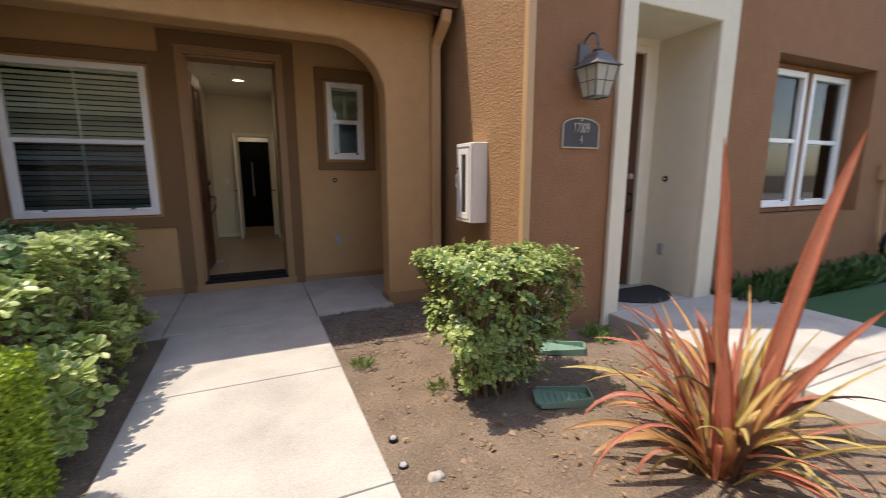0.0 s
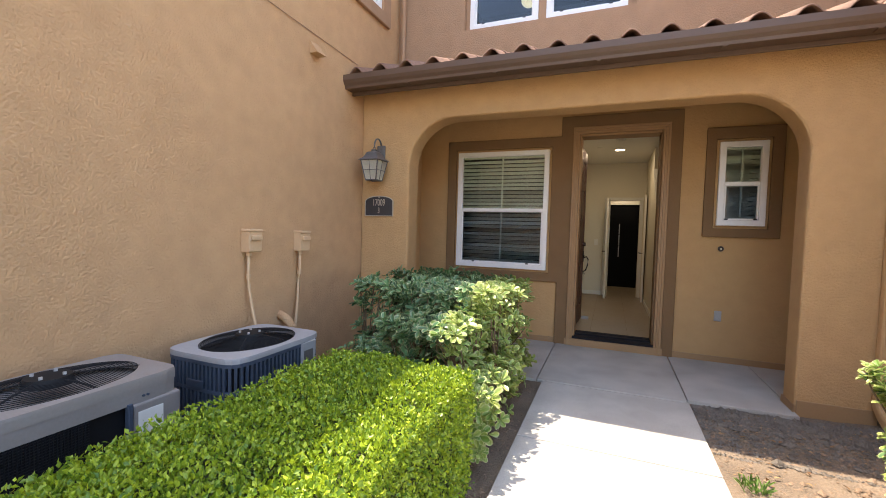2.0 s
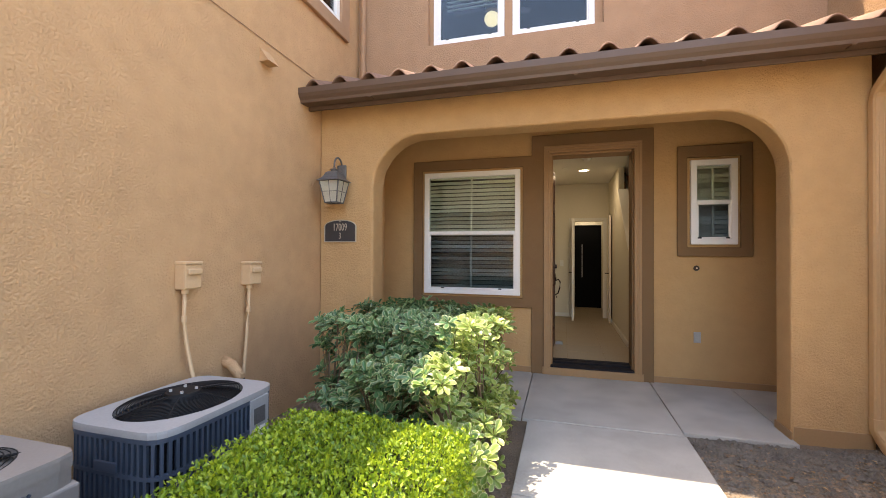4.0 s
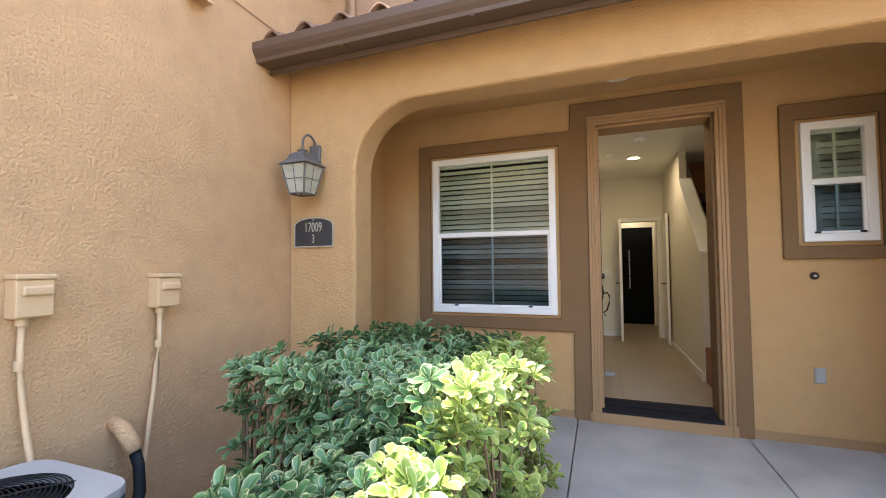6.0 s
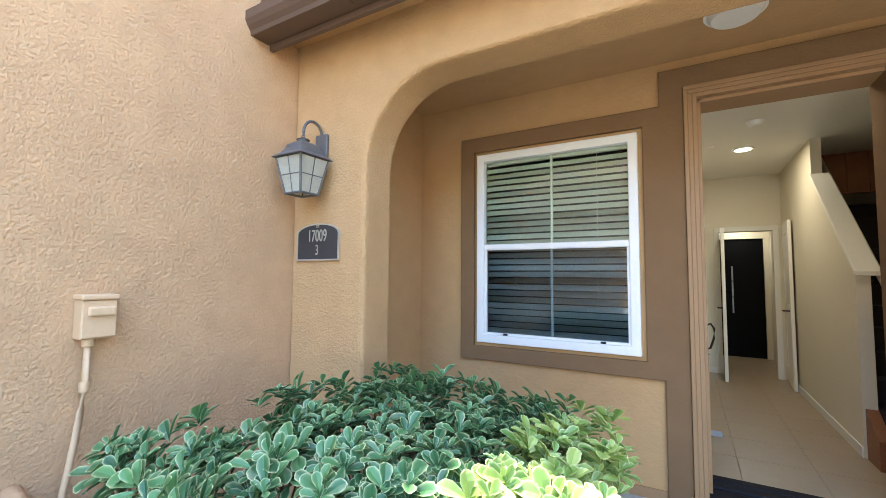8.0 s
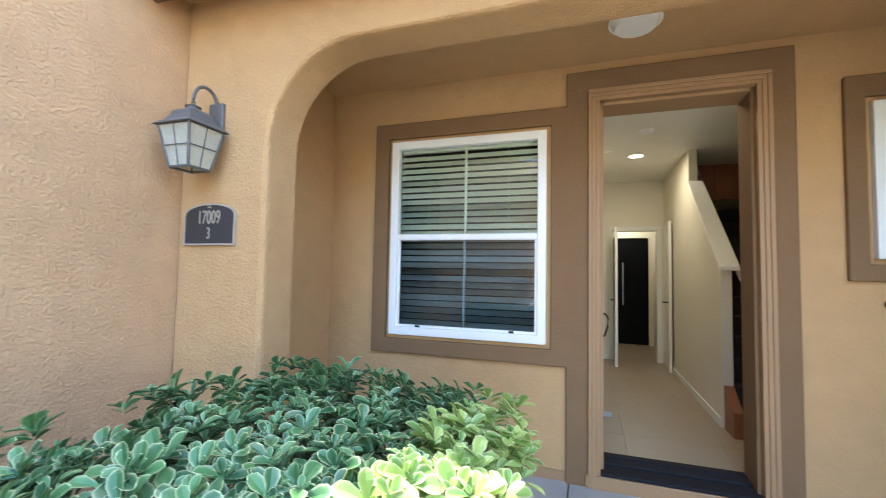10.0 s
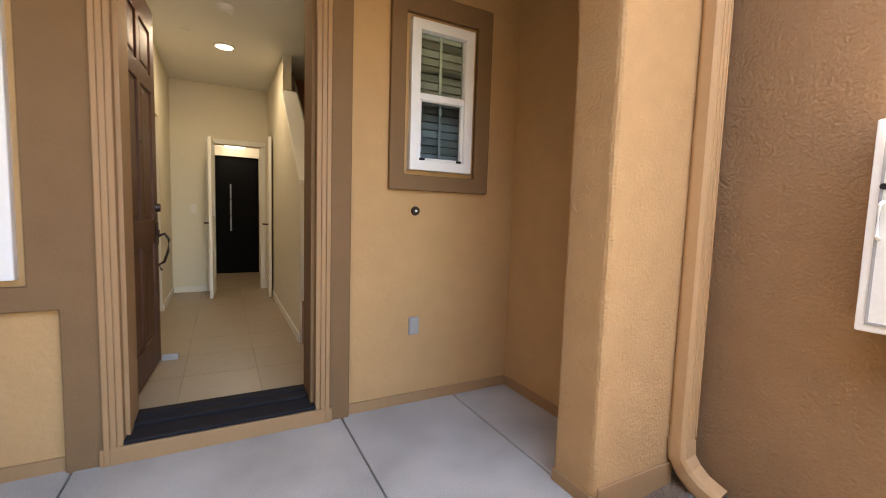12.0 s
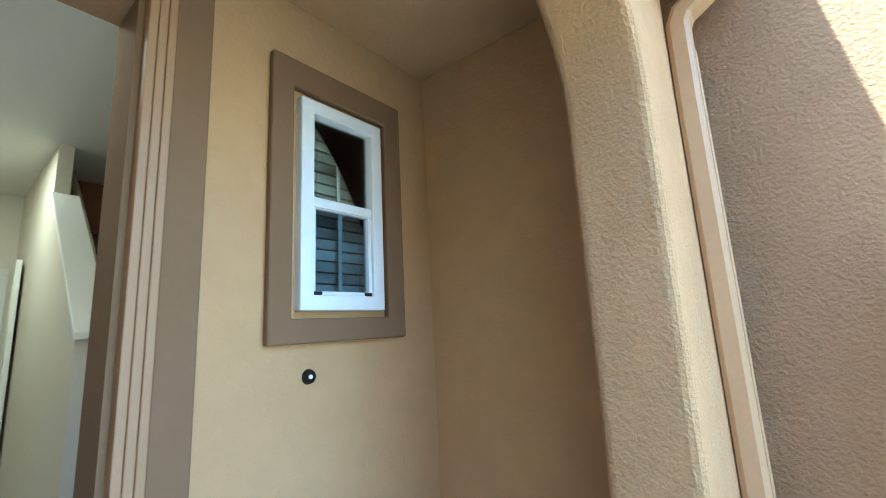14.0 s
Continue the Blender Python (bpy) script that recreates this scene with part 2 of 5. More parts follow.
def cyl(bm, p0, p1, r0, r1=None, n=16):
    p0, p1 = Vector(p0), Vector(p1)
    d = p1 - p0
    m = Matrix.Translation((p0 + p1) / 2) @ d.to_track_quat("Z", "Y").to_matrix().to_4x4()
    bmesh.ops.create_cone(bm, cap_ends=True, segments=n, radius1=r0, radius2=r0 if r1 is None else r1, depth=d.length, matrix=m)
    return bm


def tube(bm, pts, r, n=10, sx=1.0):
    """A round or flattened tube along points."""
    pts = [Vector(p) for p in pts]
    rings = []
    up = Vector((0, 0, 1))
    for i, p in enumerate(pts):
        d = (pts[min(i + 1, len(pts) - 1)] - pts[max(i - 1, 0)]).normalized()
        a = d.cross(up)
        a = a.normalized() if a.length > 0.05 else Vector((1, 0, 0))
        b = d.cross(a).normalized()
        rr = r[i] if isinstance(r, (list, tuple)) else r
        rings.append([bm.verts.new(p + a * math.cos(2 * math.pi * k / n) * rr * sx + b * math.sin(2 * math.pi * k / n) * rr) for k in range(n)])
    for q0, q1 in zip(rings, rings[1:]):
        for k in range(n):
            bm.faces.new((q0[k], q0[(k + 1) % n], q1[(k + 1) % n], q1[k]))
    bm.faces.new(rings[0])
    bm.faces.new(rings[-1])
    return bm


def sweep(bm, pts, w, d):
    """A rectangular tube along points in a plane x = const or free; w across x, d across the other way."""
    pts = [Vector(p) for p in pts]
    rings = []
    for i, p in enumerate(pts):
        t = (pts[min(i + 1, len(pts) - 1)] - pts[max(i - 1, 0)]).normalized()
        a = Vector((1, 0, 0)) if abs(t.x) < 0.8 else Vector((0, 0, 1))
        a = (a - t * a.dot(t)).normalized()
        b = t.cross(a).normalized()
        rings.append([bm.verts.new(p + a * (u * w / 2) + b * (v * d / 2)) for u, v in ((-1, -0.6), (-0.8, -1), (0.8, -1), (1, -0.6), (1, 0.6), (0.8, 1), (-0.8, 1), (-1, 0.6))])
    n = 8
    for q0, q1 in zip(rings, rings[1:]):
        for k in range(n):
            bm.faces.new((q0[k], q0[(k + 1) % n], q1[(k + 1) % n], q1[k]))
    bm.faces.new(rings[0])
    bm.faces.new(rings[-1])
    return bm


def prism(bm, outline, axis, a, b, holes=()):
    """Extrude a closed outline of (u, v) from a to b along an axis; holes are cut through."""
    def place(u, v, w):
        return {"x": (w, u, v), "y": (u, w, v), "z": (u, v, w)}[axis]
    loops = [list(outline)] + [list(h) for h in holes]
    es = []
    for lp in loops:
        vs = [bm.verts.new(place(u, v, a)) for u, v in lp]
        es += [bm.edges.new((vs[i], vs[(i + 1) % len(vs)])) for i in range(len(vs))]
    fs = [f for f in bmesh.ops.triangle_fill(bm, edges=es, use_beauty=True, use_dissolve=False)["geom"] if isinstance(f, bmesh.types.BMFace)]
    ext = bmesh.ops.extrude_face_region(bm, geom=fs)
    mv = [g for g in ext["geom"] if isinstance(g, bmesh.types.BMVert)]
    d = Vector(place(0, 0, b)) - Vector(place(0, 0, a))
    for v in mv:
        v.co += d
    return bm


def rect(u0, v0, u1, v1):
    return [(u0, v0), (u1, v0), (u1, v1), (u0, v1)]


def rrect(u0, v0, u1, v1, r, n=8):
    pts = []
    for cu, cv, a0 in ((u1 - r, v0 + r, -90), (u1 - r, v1 - r, 0), (u0 + r, v1 - r, 90), (u0 + r, v0 + r, 180)):
        for k in range(n + 1):
            a = radians(a0 + 90 * k / n)
            pts.append((cu + r * math.cos(a), cv + r * math.sin(a)))
    return pts


def soften(o, width=0.006, seg=2):
    b = o.modifiers.new("edges", "BEVEL")
    b.width, b.segments, b.limit_method, b.angle_limit = width, seg, "ANGLE", radians(40)
    return o


def structure(name, bm, material, label, category, smooth=False):
    return tagged(obj(name, bm, material, None, "", smooth), label, category, "", "structure")


LEAF_V = np.array([(0, 0, 0), (-0.26, 0.30, 0.08), (0, 0.30, 0), (0.26, 0.30, 0.08), (-0.47, 0.62, 0.09), (0, 0.62, -0.01), (0.47, 0.62, 0.09),
                   (-0.42, 0.86, 0.04), (0, 0.86, -0.04), (0.42, 0.86, 0.04), (-0.17, 0.98, -0.05), (0, 1.0, -0.07), (0.17, 0.98, -0.05)])
LEAF_F = [(0, 2, 1), (0, 3, 2), (1, 2, 5, 4), (2, 3, 6, 5), (4, 5, 8, 7), (5, 6, 9, 8), (7, 8, 11, 10), (8, 9, 12, 11)]
LEAF_M = [0.3, 1, 0, 1, 1, 0, 1, 1, 0, 1, 1, 1, 1]
CHIP_V = np.array([(0, 0, 0), (-0.5, 0.5, 0.08), (0, 1, -0.05), (0.5, 0.5, 0.08)])
CHIP_F = [(0, 1, 2), (0, 2, 3)]


def leaves(name, roots, ways, ups, lengths, widths, material, parent, label="", broad=True):
    """Many leaves as one mesh: roots, growing ways, upper-side normals, lengths and widths as arrays."""
    V, F, M = (LEAF_V, LEAF_F, LEAF_M) if broad else (CHIP_V, CHIP_F, [0, 0, 0, 0])
    roots, ways, ups = np.asarray(roots), np.asarray(ways), np.asarray(ups)
    ways = ways / np.linalg.norm(ways, axis=1, keepdims=True)
    side = np.cross(ways, ups)
    side /= np.maximum(np.linalg.norm(side, axis=1, keepdims=True), 1e-6)
    nor = np.cross(side, ways)
    k = len(V)
    P = (roots[:, None] + side[:, None] * (V[None, :, 0:1] * widths[:, None, None]) + ways[:, None] * (V[None, :, 1:2] * lengths[:, None, None])
         + nor[:, None] * (V[None, :, 2:3] * lengths[:, None, None]))
    P = P.reshape(-1, 3)
    faces = [tuple(i * k + j for j in f) for i in range(len(roots)) for f in F]
    me = bpy.data.meshes.new(name)
    me.from_pydata(P.tolist(), [], faces)
    if broad:
        at = me.attributes.new("margin", "FLOAT", "POINT")
        at.data.foreach_set("value", np.tile(np.array(M, dtype=np.float32), len(roots)))
    me.materials.append(material)
    o = new(name, me)
    o.parent = parent
    o["kind"] = "stuff"
    if label:
        o["label"] = label
    return o


# ---- ground ----
def ground_sheet():
    def steps(lo, hi, a, b, fine):
        inner = list(np.arange(a, b + 1e-6, fine))
        return [lo, lo / 4, a - 12, a - 4, a - 1] + inner + [b + 1, b + 4, b + 12, hi / 4, hi]
    xs, ys = steps(-600, 600, -2.6, 9.0, 0.12), steps(-600, 600, -3.0, 6.0, 0.12)
    verts = []
    for y in ys:
        for x in xs:
            h = -0.035 + 0.018 * noise.noise(Vector((x * 1.3, y * 1.3, 0))) + 0.010 * noise.noise(Vector((x * 5, y * 5, 3)))
            if -2.7 < x < 9 and -3.1 < y < 6:
                if 2.0 < x < 3.4:
                    h += 0.08 * min(1, (x - 2.0) / 1.2)
                elif x >= 3.4:
                    h += 0.08
            verts.append((x, y, h))
    nx = len(xs)
    faces = [(j * nx + i, j * nx + i + 1, (j + 1) * nx + i + 1, (j + 1) * nx + i) for j in range(len(ys) - 1) for i in range(nx - 1)]
    me = bpy.data.meshes.new("ground")
    me.from_pydata(verts, [], faces)
    for f in me.polygons:
        f.use_smooth = True
    me.materials.append(SOIL)
    return tagged(new("ground", me), "bare dry brown soil with scattered debris", "ground", "", "structure")


ground_sheet()


def slab(parent, x0, y0, x1, y1, top, thick=0.11):
    g = 0.0035
    return part("slab", box(bmesh.new(), x0 + g, y0 + g, top - thick, x1 - g, y1 - g, top, 0.008, 2), CONCRETE, parent)


# ---- walls ----
WIN = (-1.585, 0.905, -0.38, 2.421)
SMALL = (1.435, 1.515, 1.877, 2.423)
DOOR = (-0.028, 0.03, 0.882, 2.596)
UPWIN = (-1.41, 3.83, 0.52, 5.36)
SIDEWIN = (3.49, 3.98, 4.77, 5.28)
RECESS = (5.36, 0.89, 7.26, 2.50)
PORTAL = (3.36, 0.02, 4.49, 2.71)

structure("wall_west", prism(bmesh.new(), rect(-9, -0.2, 5.5, 5.6), "x", -2.61, -2.31, [rect(*SIDEWIN)]), PEACH, "tall peach stucco side wall with lace texture", "wall")
arch = [(-2.305, -0.2), (-1.71, -0.2)]
for cu, a0, a1 in ((-1.71 + 0.50, 180, 90), (1.80 - 0.50, 90, 0)):
    for k in range(13):
        a = radians(a0 + (a1 - a0) * k / 12)
        arch.append((cu + 0.50 * math.cos(a), 2.565 - 0.50 + 0.50 * math.sin(a)))
arch += [(1.80, -0.2), (2.31, -0.2), (2.31, 3.02), (-2.305, 3.02)]
soften(structure("wall_arch", prism(bmesh.new(), arch, "y", 4.43, 4.69), TAN, "tan stucco porch wall with a wide rounded arch opening", "wall"), 0.03, 3)
structure("wall_north", prism(bmesh.new(), rect(-2.305, -0.2, 2.44, 3.02), "y", 5.71, 5.93, [rect(*WIN), rect(*SMALL), rect(*DOOR)]), TAN_SMOOTH, "tan stucco wall behind the porch with door and window openings", "wall")
structure("wall_porch_east", box(bmesh.new(), 2.26, 4.692, -0.2, 2.44, 5.708, 2.99), TAN_SMOOTH, "tan stucco side wall of the porch", "wall")
structure("wall_porch_west", box(bmesh.new(), -2.305, 4.692, -0.2, -2.15, 5.708, 2.99), TAN_SMOOTH, "tan stucco side wall of the porch", "wall")
structure("ceiling_porch", box(bmesh.new(), -2.15, 4.692, 2.875, 2.258, 5.708, 2.98), TAN_SMOOTH, "tan stucco porch ceiling", "ceiling")
structure("wall_upper", prism(bmesh.new(), rect(-2.305, 3.0, 2.445, 6.3), "y", 5.25, 5.45, [rect(*UPWIN)]), UPPER, "mauve-brown stucco upper wall with a window recess", "wall")
structure("wall_east", prism(bmesh.new(), rect(2.94, -0.2, 9.0, 5.9), "x", 2.45, 2.75), BROWN_WEST, "rough orange-brown stucco side wall of the neighbouring unit", "wall")
structure("wall_neighbour", prism(bmesh.new(), rect(2.46, -0.2, 11, 5.9), "y", 2.93, 3.26, [rect(*RECESS), rect(*PORTAL)]), BROWN, "dark brown stucco front wall of the neighbouring unit", "wall")
# unseen slab whose overhang sets how far shade falls on the neighbour's walk
structure("roof_neighbour", box(bmesh.new(), 2.4, 2.65, 5.9, 11, 9, 6.0), CLAY, "unseen roof slab of the neighbouring unit, added to shade its walk", "roof")
structure("baseboard", boxes((-2.14, 5.695, -0.05, -0.25, 5.709, 0.065), (1.075, 5.695, -0.05, 2.25, 5.709, 0.065), (2.247, 4.70, -0.05, 2.259, 5.69, 0.065)), CASING, "tan weep strip along the foot of the porch walls", "baseboard")
structure("plinth", boxes((1.81, 4.417, -0.1, 2.31, 4.429, 0.10), (1.788, 4.42, -0.1, 1.799, 4.68, 0.06), bevel=0.004), CASING, "tan strip at the foot of the arch pier", "baseboard")

# raised stucco bands round the openings
trim_front = [(-0.245, -0.02), (-0.245, 0.763), (-1.735, 0.763), (-1.735, 2.575), (-0.245, 2.575), (-0.245, 2.81), (1.078, 2.81), (1.078, -0.02), (0.956, -0.02), (0.956, 2.67), (-0.102, 2.67), (-0.102, -0.02)]
soften(structure("trim_door", prism(bmesh.new(), trim_front, "y", 5.672, 5.709, [rect(WIN[0] - 0.03, WIN[1] - 0.03, WIN[2] + 0.03, WIN[3] + 0.03)]), TRIM, "raised taupe stucco band joining door and window", "trim"), 0.008, 2)
soften(structure("trim_small_window", prism(bmesh.new(), rect(1.308, 1.388, 2.017, 2.582), "y", 5.672, 5.709, [rect(SMALL[0] - 0.03, SMALL[1] - 0.03, SMALL[2] + 0.03, SMALL[3] + 0.03)]), TRIM, "raised taupe stucco band round the small window", "trim"), 0.008, 2)
soften(structure("trim_side_window", prism(bmesh.new(), rect(SIDEWIN[0] - 0.16, SIDEWIN[1] - 0.14, SIDEWIN[2] + 0.18, SIDEWIN[3] + 0.14), "x", -2.307, -2.265, [rect(*SIDEWIN)]), UPPER, "raised brown stucco band round the upper side window", "trim"), 0.008, 2)

# wooden casing of the front door: three steps and the jamb
casing = thing("trim_casing", "tan painted stepped wooden casing of the front door", "trim")
casing["kind"] = "structure"
for i, (a, b, y0) in enumerate(((0.073, 0.0485, 5.650), (0.049, 0.0225, 5.658), (0.023, -0.004, 5.666))):
    for x0, x1 in ((DOOR[0] - a, DOOR[0] - b), (DOOR[2] + b, DOOR[2] + a)):
        part("casing_step", box(bmesh.new(), x0, y0, 0.0, x1, 5.715 + 0.02 * i, DOOR[3] + b, 0.004), CASING, casing)
    part("casing_step", box(bmesh.new(), DOOR[0] - a, y0, DOOR[3] + b, DOOR[2] + a, 5.715 + 0.02 * i, DOOR[3] + a, 0.004), CASING, casing)
for x0, x1 in ((DOOR[0] + 0.002, DOOR[0] + 0.024), (DOOR[2] - 0.024, DOOR[2] - 0.002)):
    part("jamb", box(bmesh.new(), x0, 5.72, 0.09, x1, 5.95, DOOR[3] - 0.004, 0.002), TRIM if x0 > 0 else CASING, casing)
part("head_jamb", box(bmesh.new(), DOOR[0] + 0.002, 5.72, DOOR[3] - 0.026, DOOR[2] - 0.002, 5.95, DOOR[3] - 0.004, 0.002), CASING, casing)
part("step", box(bmesh.new(), DOOR[0] - 0.09, 5.655, -0.04, DOOR[2] + 0.09, 5.93, 0.085, 0.005), CASING, casing)
sill = thing("door_threshold", "black metal and rubber threshold on the door step", "threshold")
part("sill_plate", box(bmesh.new(), DOOR[0] + 0.002, 5.66, 0.087, DOOR[2] - 0.002, 5.80, 0.108, 0.005), RUBBER, sill)
part("sill_ridge", box(bmesh.new(), DOOR[0] + 0.002, 5.80, 0.087, DOOR[2] - 0.002, 5.88, 0.126, 0.008), RUBBER, sill)
part("sill_ridge", box(bmesh.new(), DOOR[0] + 0.002, 5.885, 0.087, DOOR[2] - 0.002, 5.97, 0.130, 0.008), RUBBER, sill)

# paving
path = thing("path", "pale concrete front path with tooled joints", "path")
path["kind"] = "structure"
for y0, y1 in ((3.10, 4.26), (1.86, 3.10), (0.62, 1.86), (-0.62, 0.62), (-1.86, -0.62), (-3.10, -1.86)):
    slab(path, -0.175, y0, 1.045, y1, -0.002)
porch = thing("porch_floor", "grey concrete porch slab with stains and joints", "floor")
porch["kind"] = "structure"
for x0, x1 in ((-2.15, -0.225), (-0.225, 1.035), (1.035, 1.815), (1.815, 2.26)):
    slab(porch, x0, 4.26 if x0 < 1.0 else 4.33 if x0 < 1.5 else 4.695, x1, 5.71, 0.0)
walk2 = thing("pavement", "raised pale concrete walk to the neighbouring door", "path")
walk2["kind"] = "structure"
for x0, y0, x1, y1 in ((3.30, 1.45, 5.0, 2.92), (3.30, 0.0, 5.0, 1.45), (3.30, -1.5, 5.0, 0.0), (3.406, 2.932, 4.399, 3.60)):
    slab(walk2, x0, y0, x1, y1, 0.14, 0.2)
# added out of view: pale ground that bounces sunlight onto the shaded facades
structure("court", box(bmesh.new(), -40, -12.8, -0.2, 40, -3.2, -0.02), CONCRETE, "unseen pale concrete sheet added to bounce sunlight onto the facades", "pavement")
structure("lawn", box(bmesh.new(), 5.0, -3.0, -0.1, 11, 2.47, 0.125, 0.02), TURF, "flat dark green turf lawn", "lawn")


# ---- roof over the porch ----
roof = thing("roof_porch", "sloping clay barrel-tile roof over the porch", "roof")
roof["kind"] = "structure"
PITCH = 0.33
part("deck", prism(bmesh.new(), [(4.19, 2.95), (5.24, 2.95 + 1.05 * PITCH), (5.24, 3.03), (4.47, 3.024), (4.19, 2.90)], "x", -2.305, 2.44), GUTTER, roof)


def tile_mesh():
    bm = bmesh.new()
    prof = []
    for k in range(11):
        a = math.pi * k / 10
        prof.append((0.15 * (k / 10) + 0.0, 0.058 * math.sin(a)))
    for k in range(1, 9):
        a = math.pi * k / 8
        prof.append((0.15 + 0.145 * k / 8, -0.018 * math.sin(a)))
    L, th = 0.42, 0.016
    rows = []
    for y, taper, dz in ((0, 1.0, 0.0), (L, 0.94, L * PITCH)):
        rows.append(([bm.verts.new((x * taper, y, z * taper + dz)) for x, z in prof], [bm.verts.new((x * taper, y, z * taper + dz + th)) for x, z in prof]))
    (a0, a1), (b0, b1) = rows
    for i in range(len(prof) - 1):
        bm.faces.new((a1[i], a1[i + 1], b1[i + 1], b1[i]))
        bm.faces.new((a0[i + 1], a0[i], b0[i], b0[i + 1]))
        bm.faces.new((a0[i], a0[i + 1], a1[i + 1], a1[i]))
    bm.faces.new((a0[0], a1[0], b1[0], b0[0]))
    bm.faces.new((a0[-1], b0[-1], b1[-1], a1[-1]))
    return bm


first_tile = part("roof_tile", tile_mesh(), CLAY, roof, "", True)
for r in range(3):
    for c in range(16):
        t = first_tile if r == 0 and c == 0 else new("roof_tile", first_tile.data)
        t.parent = roof
        t.location = (-2.26 + 0.293 * c + random.uniform(-0.006, 0.006), 4.075 + 0.36 * r + random.uniform(-0.012, 0.012), 2.985 + 0.36 * r * PITCH + random.uniform(0, 0.008))
        t.rotation_euler = (0, 0, radians(random.uniform(-1.2, 1.2)))

gutter = thing("gutter", "brown metal eaves gutter along the porch roof", "gutter")
gp = [(4.20, 2.845), (4.08, 2.845), (4.075, 2.87), (4.055, 2.895), (4.04, 2.925), (4.04, 2.98), (4.052, 2.98), (4.052, 2.928), (4.066, 2.90), (4.087, 2.876), (4.09, 2.857), (4.188, 2.857), (4.188, 2.98), (4.20, 2.98)]
part("trough", prism(bmesh.new(), gp, "x", -2.35, 2.42), GUTTER, gutter)
part("end_cap", box(bmesh.new(), -2.356, 4.041, 2.844, -2.348, 4.2, 2.98, 0.003), GUTTER, gutter)
for k in range(5):
    part("hanger", box(bmesh.new(), -1.6 + 0.9 * k, 4.085, 2.837, -1.57 + 0.9 * k, 4.16, 2.849, 0.003), GUTTER, gutter)
fascia = structure("trim_fascia", box(bmesh.new(), -2.305, 4.205, 2.81, 2.43, 4.235, 2.97, 0.004), GUTTER, "brown fascia board under the roof tiles", "trim")
structure("soffit", box(bmesh.new(), -2.305, 4.237, 2.93, 2.43, 4.429, 2.95), TAN_SMOOTH, "tan stucco soffit under the eave", "soffit")

spout = thing("downspout", "tan ribbed metal downspout with a curved elbow at its foot", "downspout")
pts = [(2.312, 4.11, 2.83), (2.312, 4.12, 2.79)] + [(2.312, 4.13 + 0.23 * (k / 6), 2.75 - 0.15 * (k / 6)) for k in range(7)] + [(2.312, 4.382, 2.55), (2.312, 4.385, 2.2), (2.312, 4.385, 0.22)]
part("pipe", sweep(bmesh.new(), pts, 0.092, 0.08), SPOUT, spout)
part("elbow", sweep(bmesh.new(), [(2.312, 4.385, 0.23), (2.312, 4.38, 0.15), (2.327, 4.35, 0.09), (2.336, 4.30, 0.045), (2.348, 4.22, 0.012)], 0.10, 0.088), SPOUT, spout)
for k in range(3):
    part("rib", box(bmesh.new(), 2.294 + 0.025 * k, 4.340, 0.25, 2.302 + 0.025 * k, 4.349, 2.45, 0.002), SPOUT, spout)

pilaster = thing("corner_downspout", "slim tan downspout at the corner of the neighbouring wall", "downspout")
part("pipe", box(bmesh.new(), 2.383, 2.885, 0.1, 2.448, 2.945, 5.85, 0.012), SPOUT, pilaster)
riser = thing("conduit_riser", "painted pipe in the corner of the upper wall", "pipe")
part("pipe", cyl(bmesh.new(), (-2.22, 5.20, 3.22), (-2.22, 5.20, 6.2), 0.03), UPPER, riser)


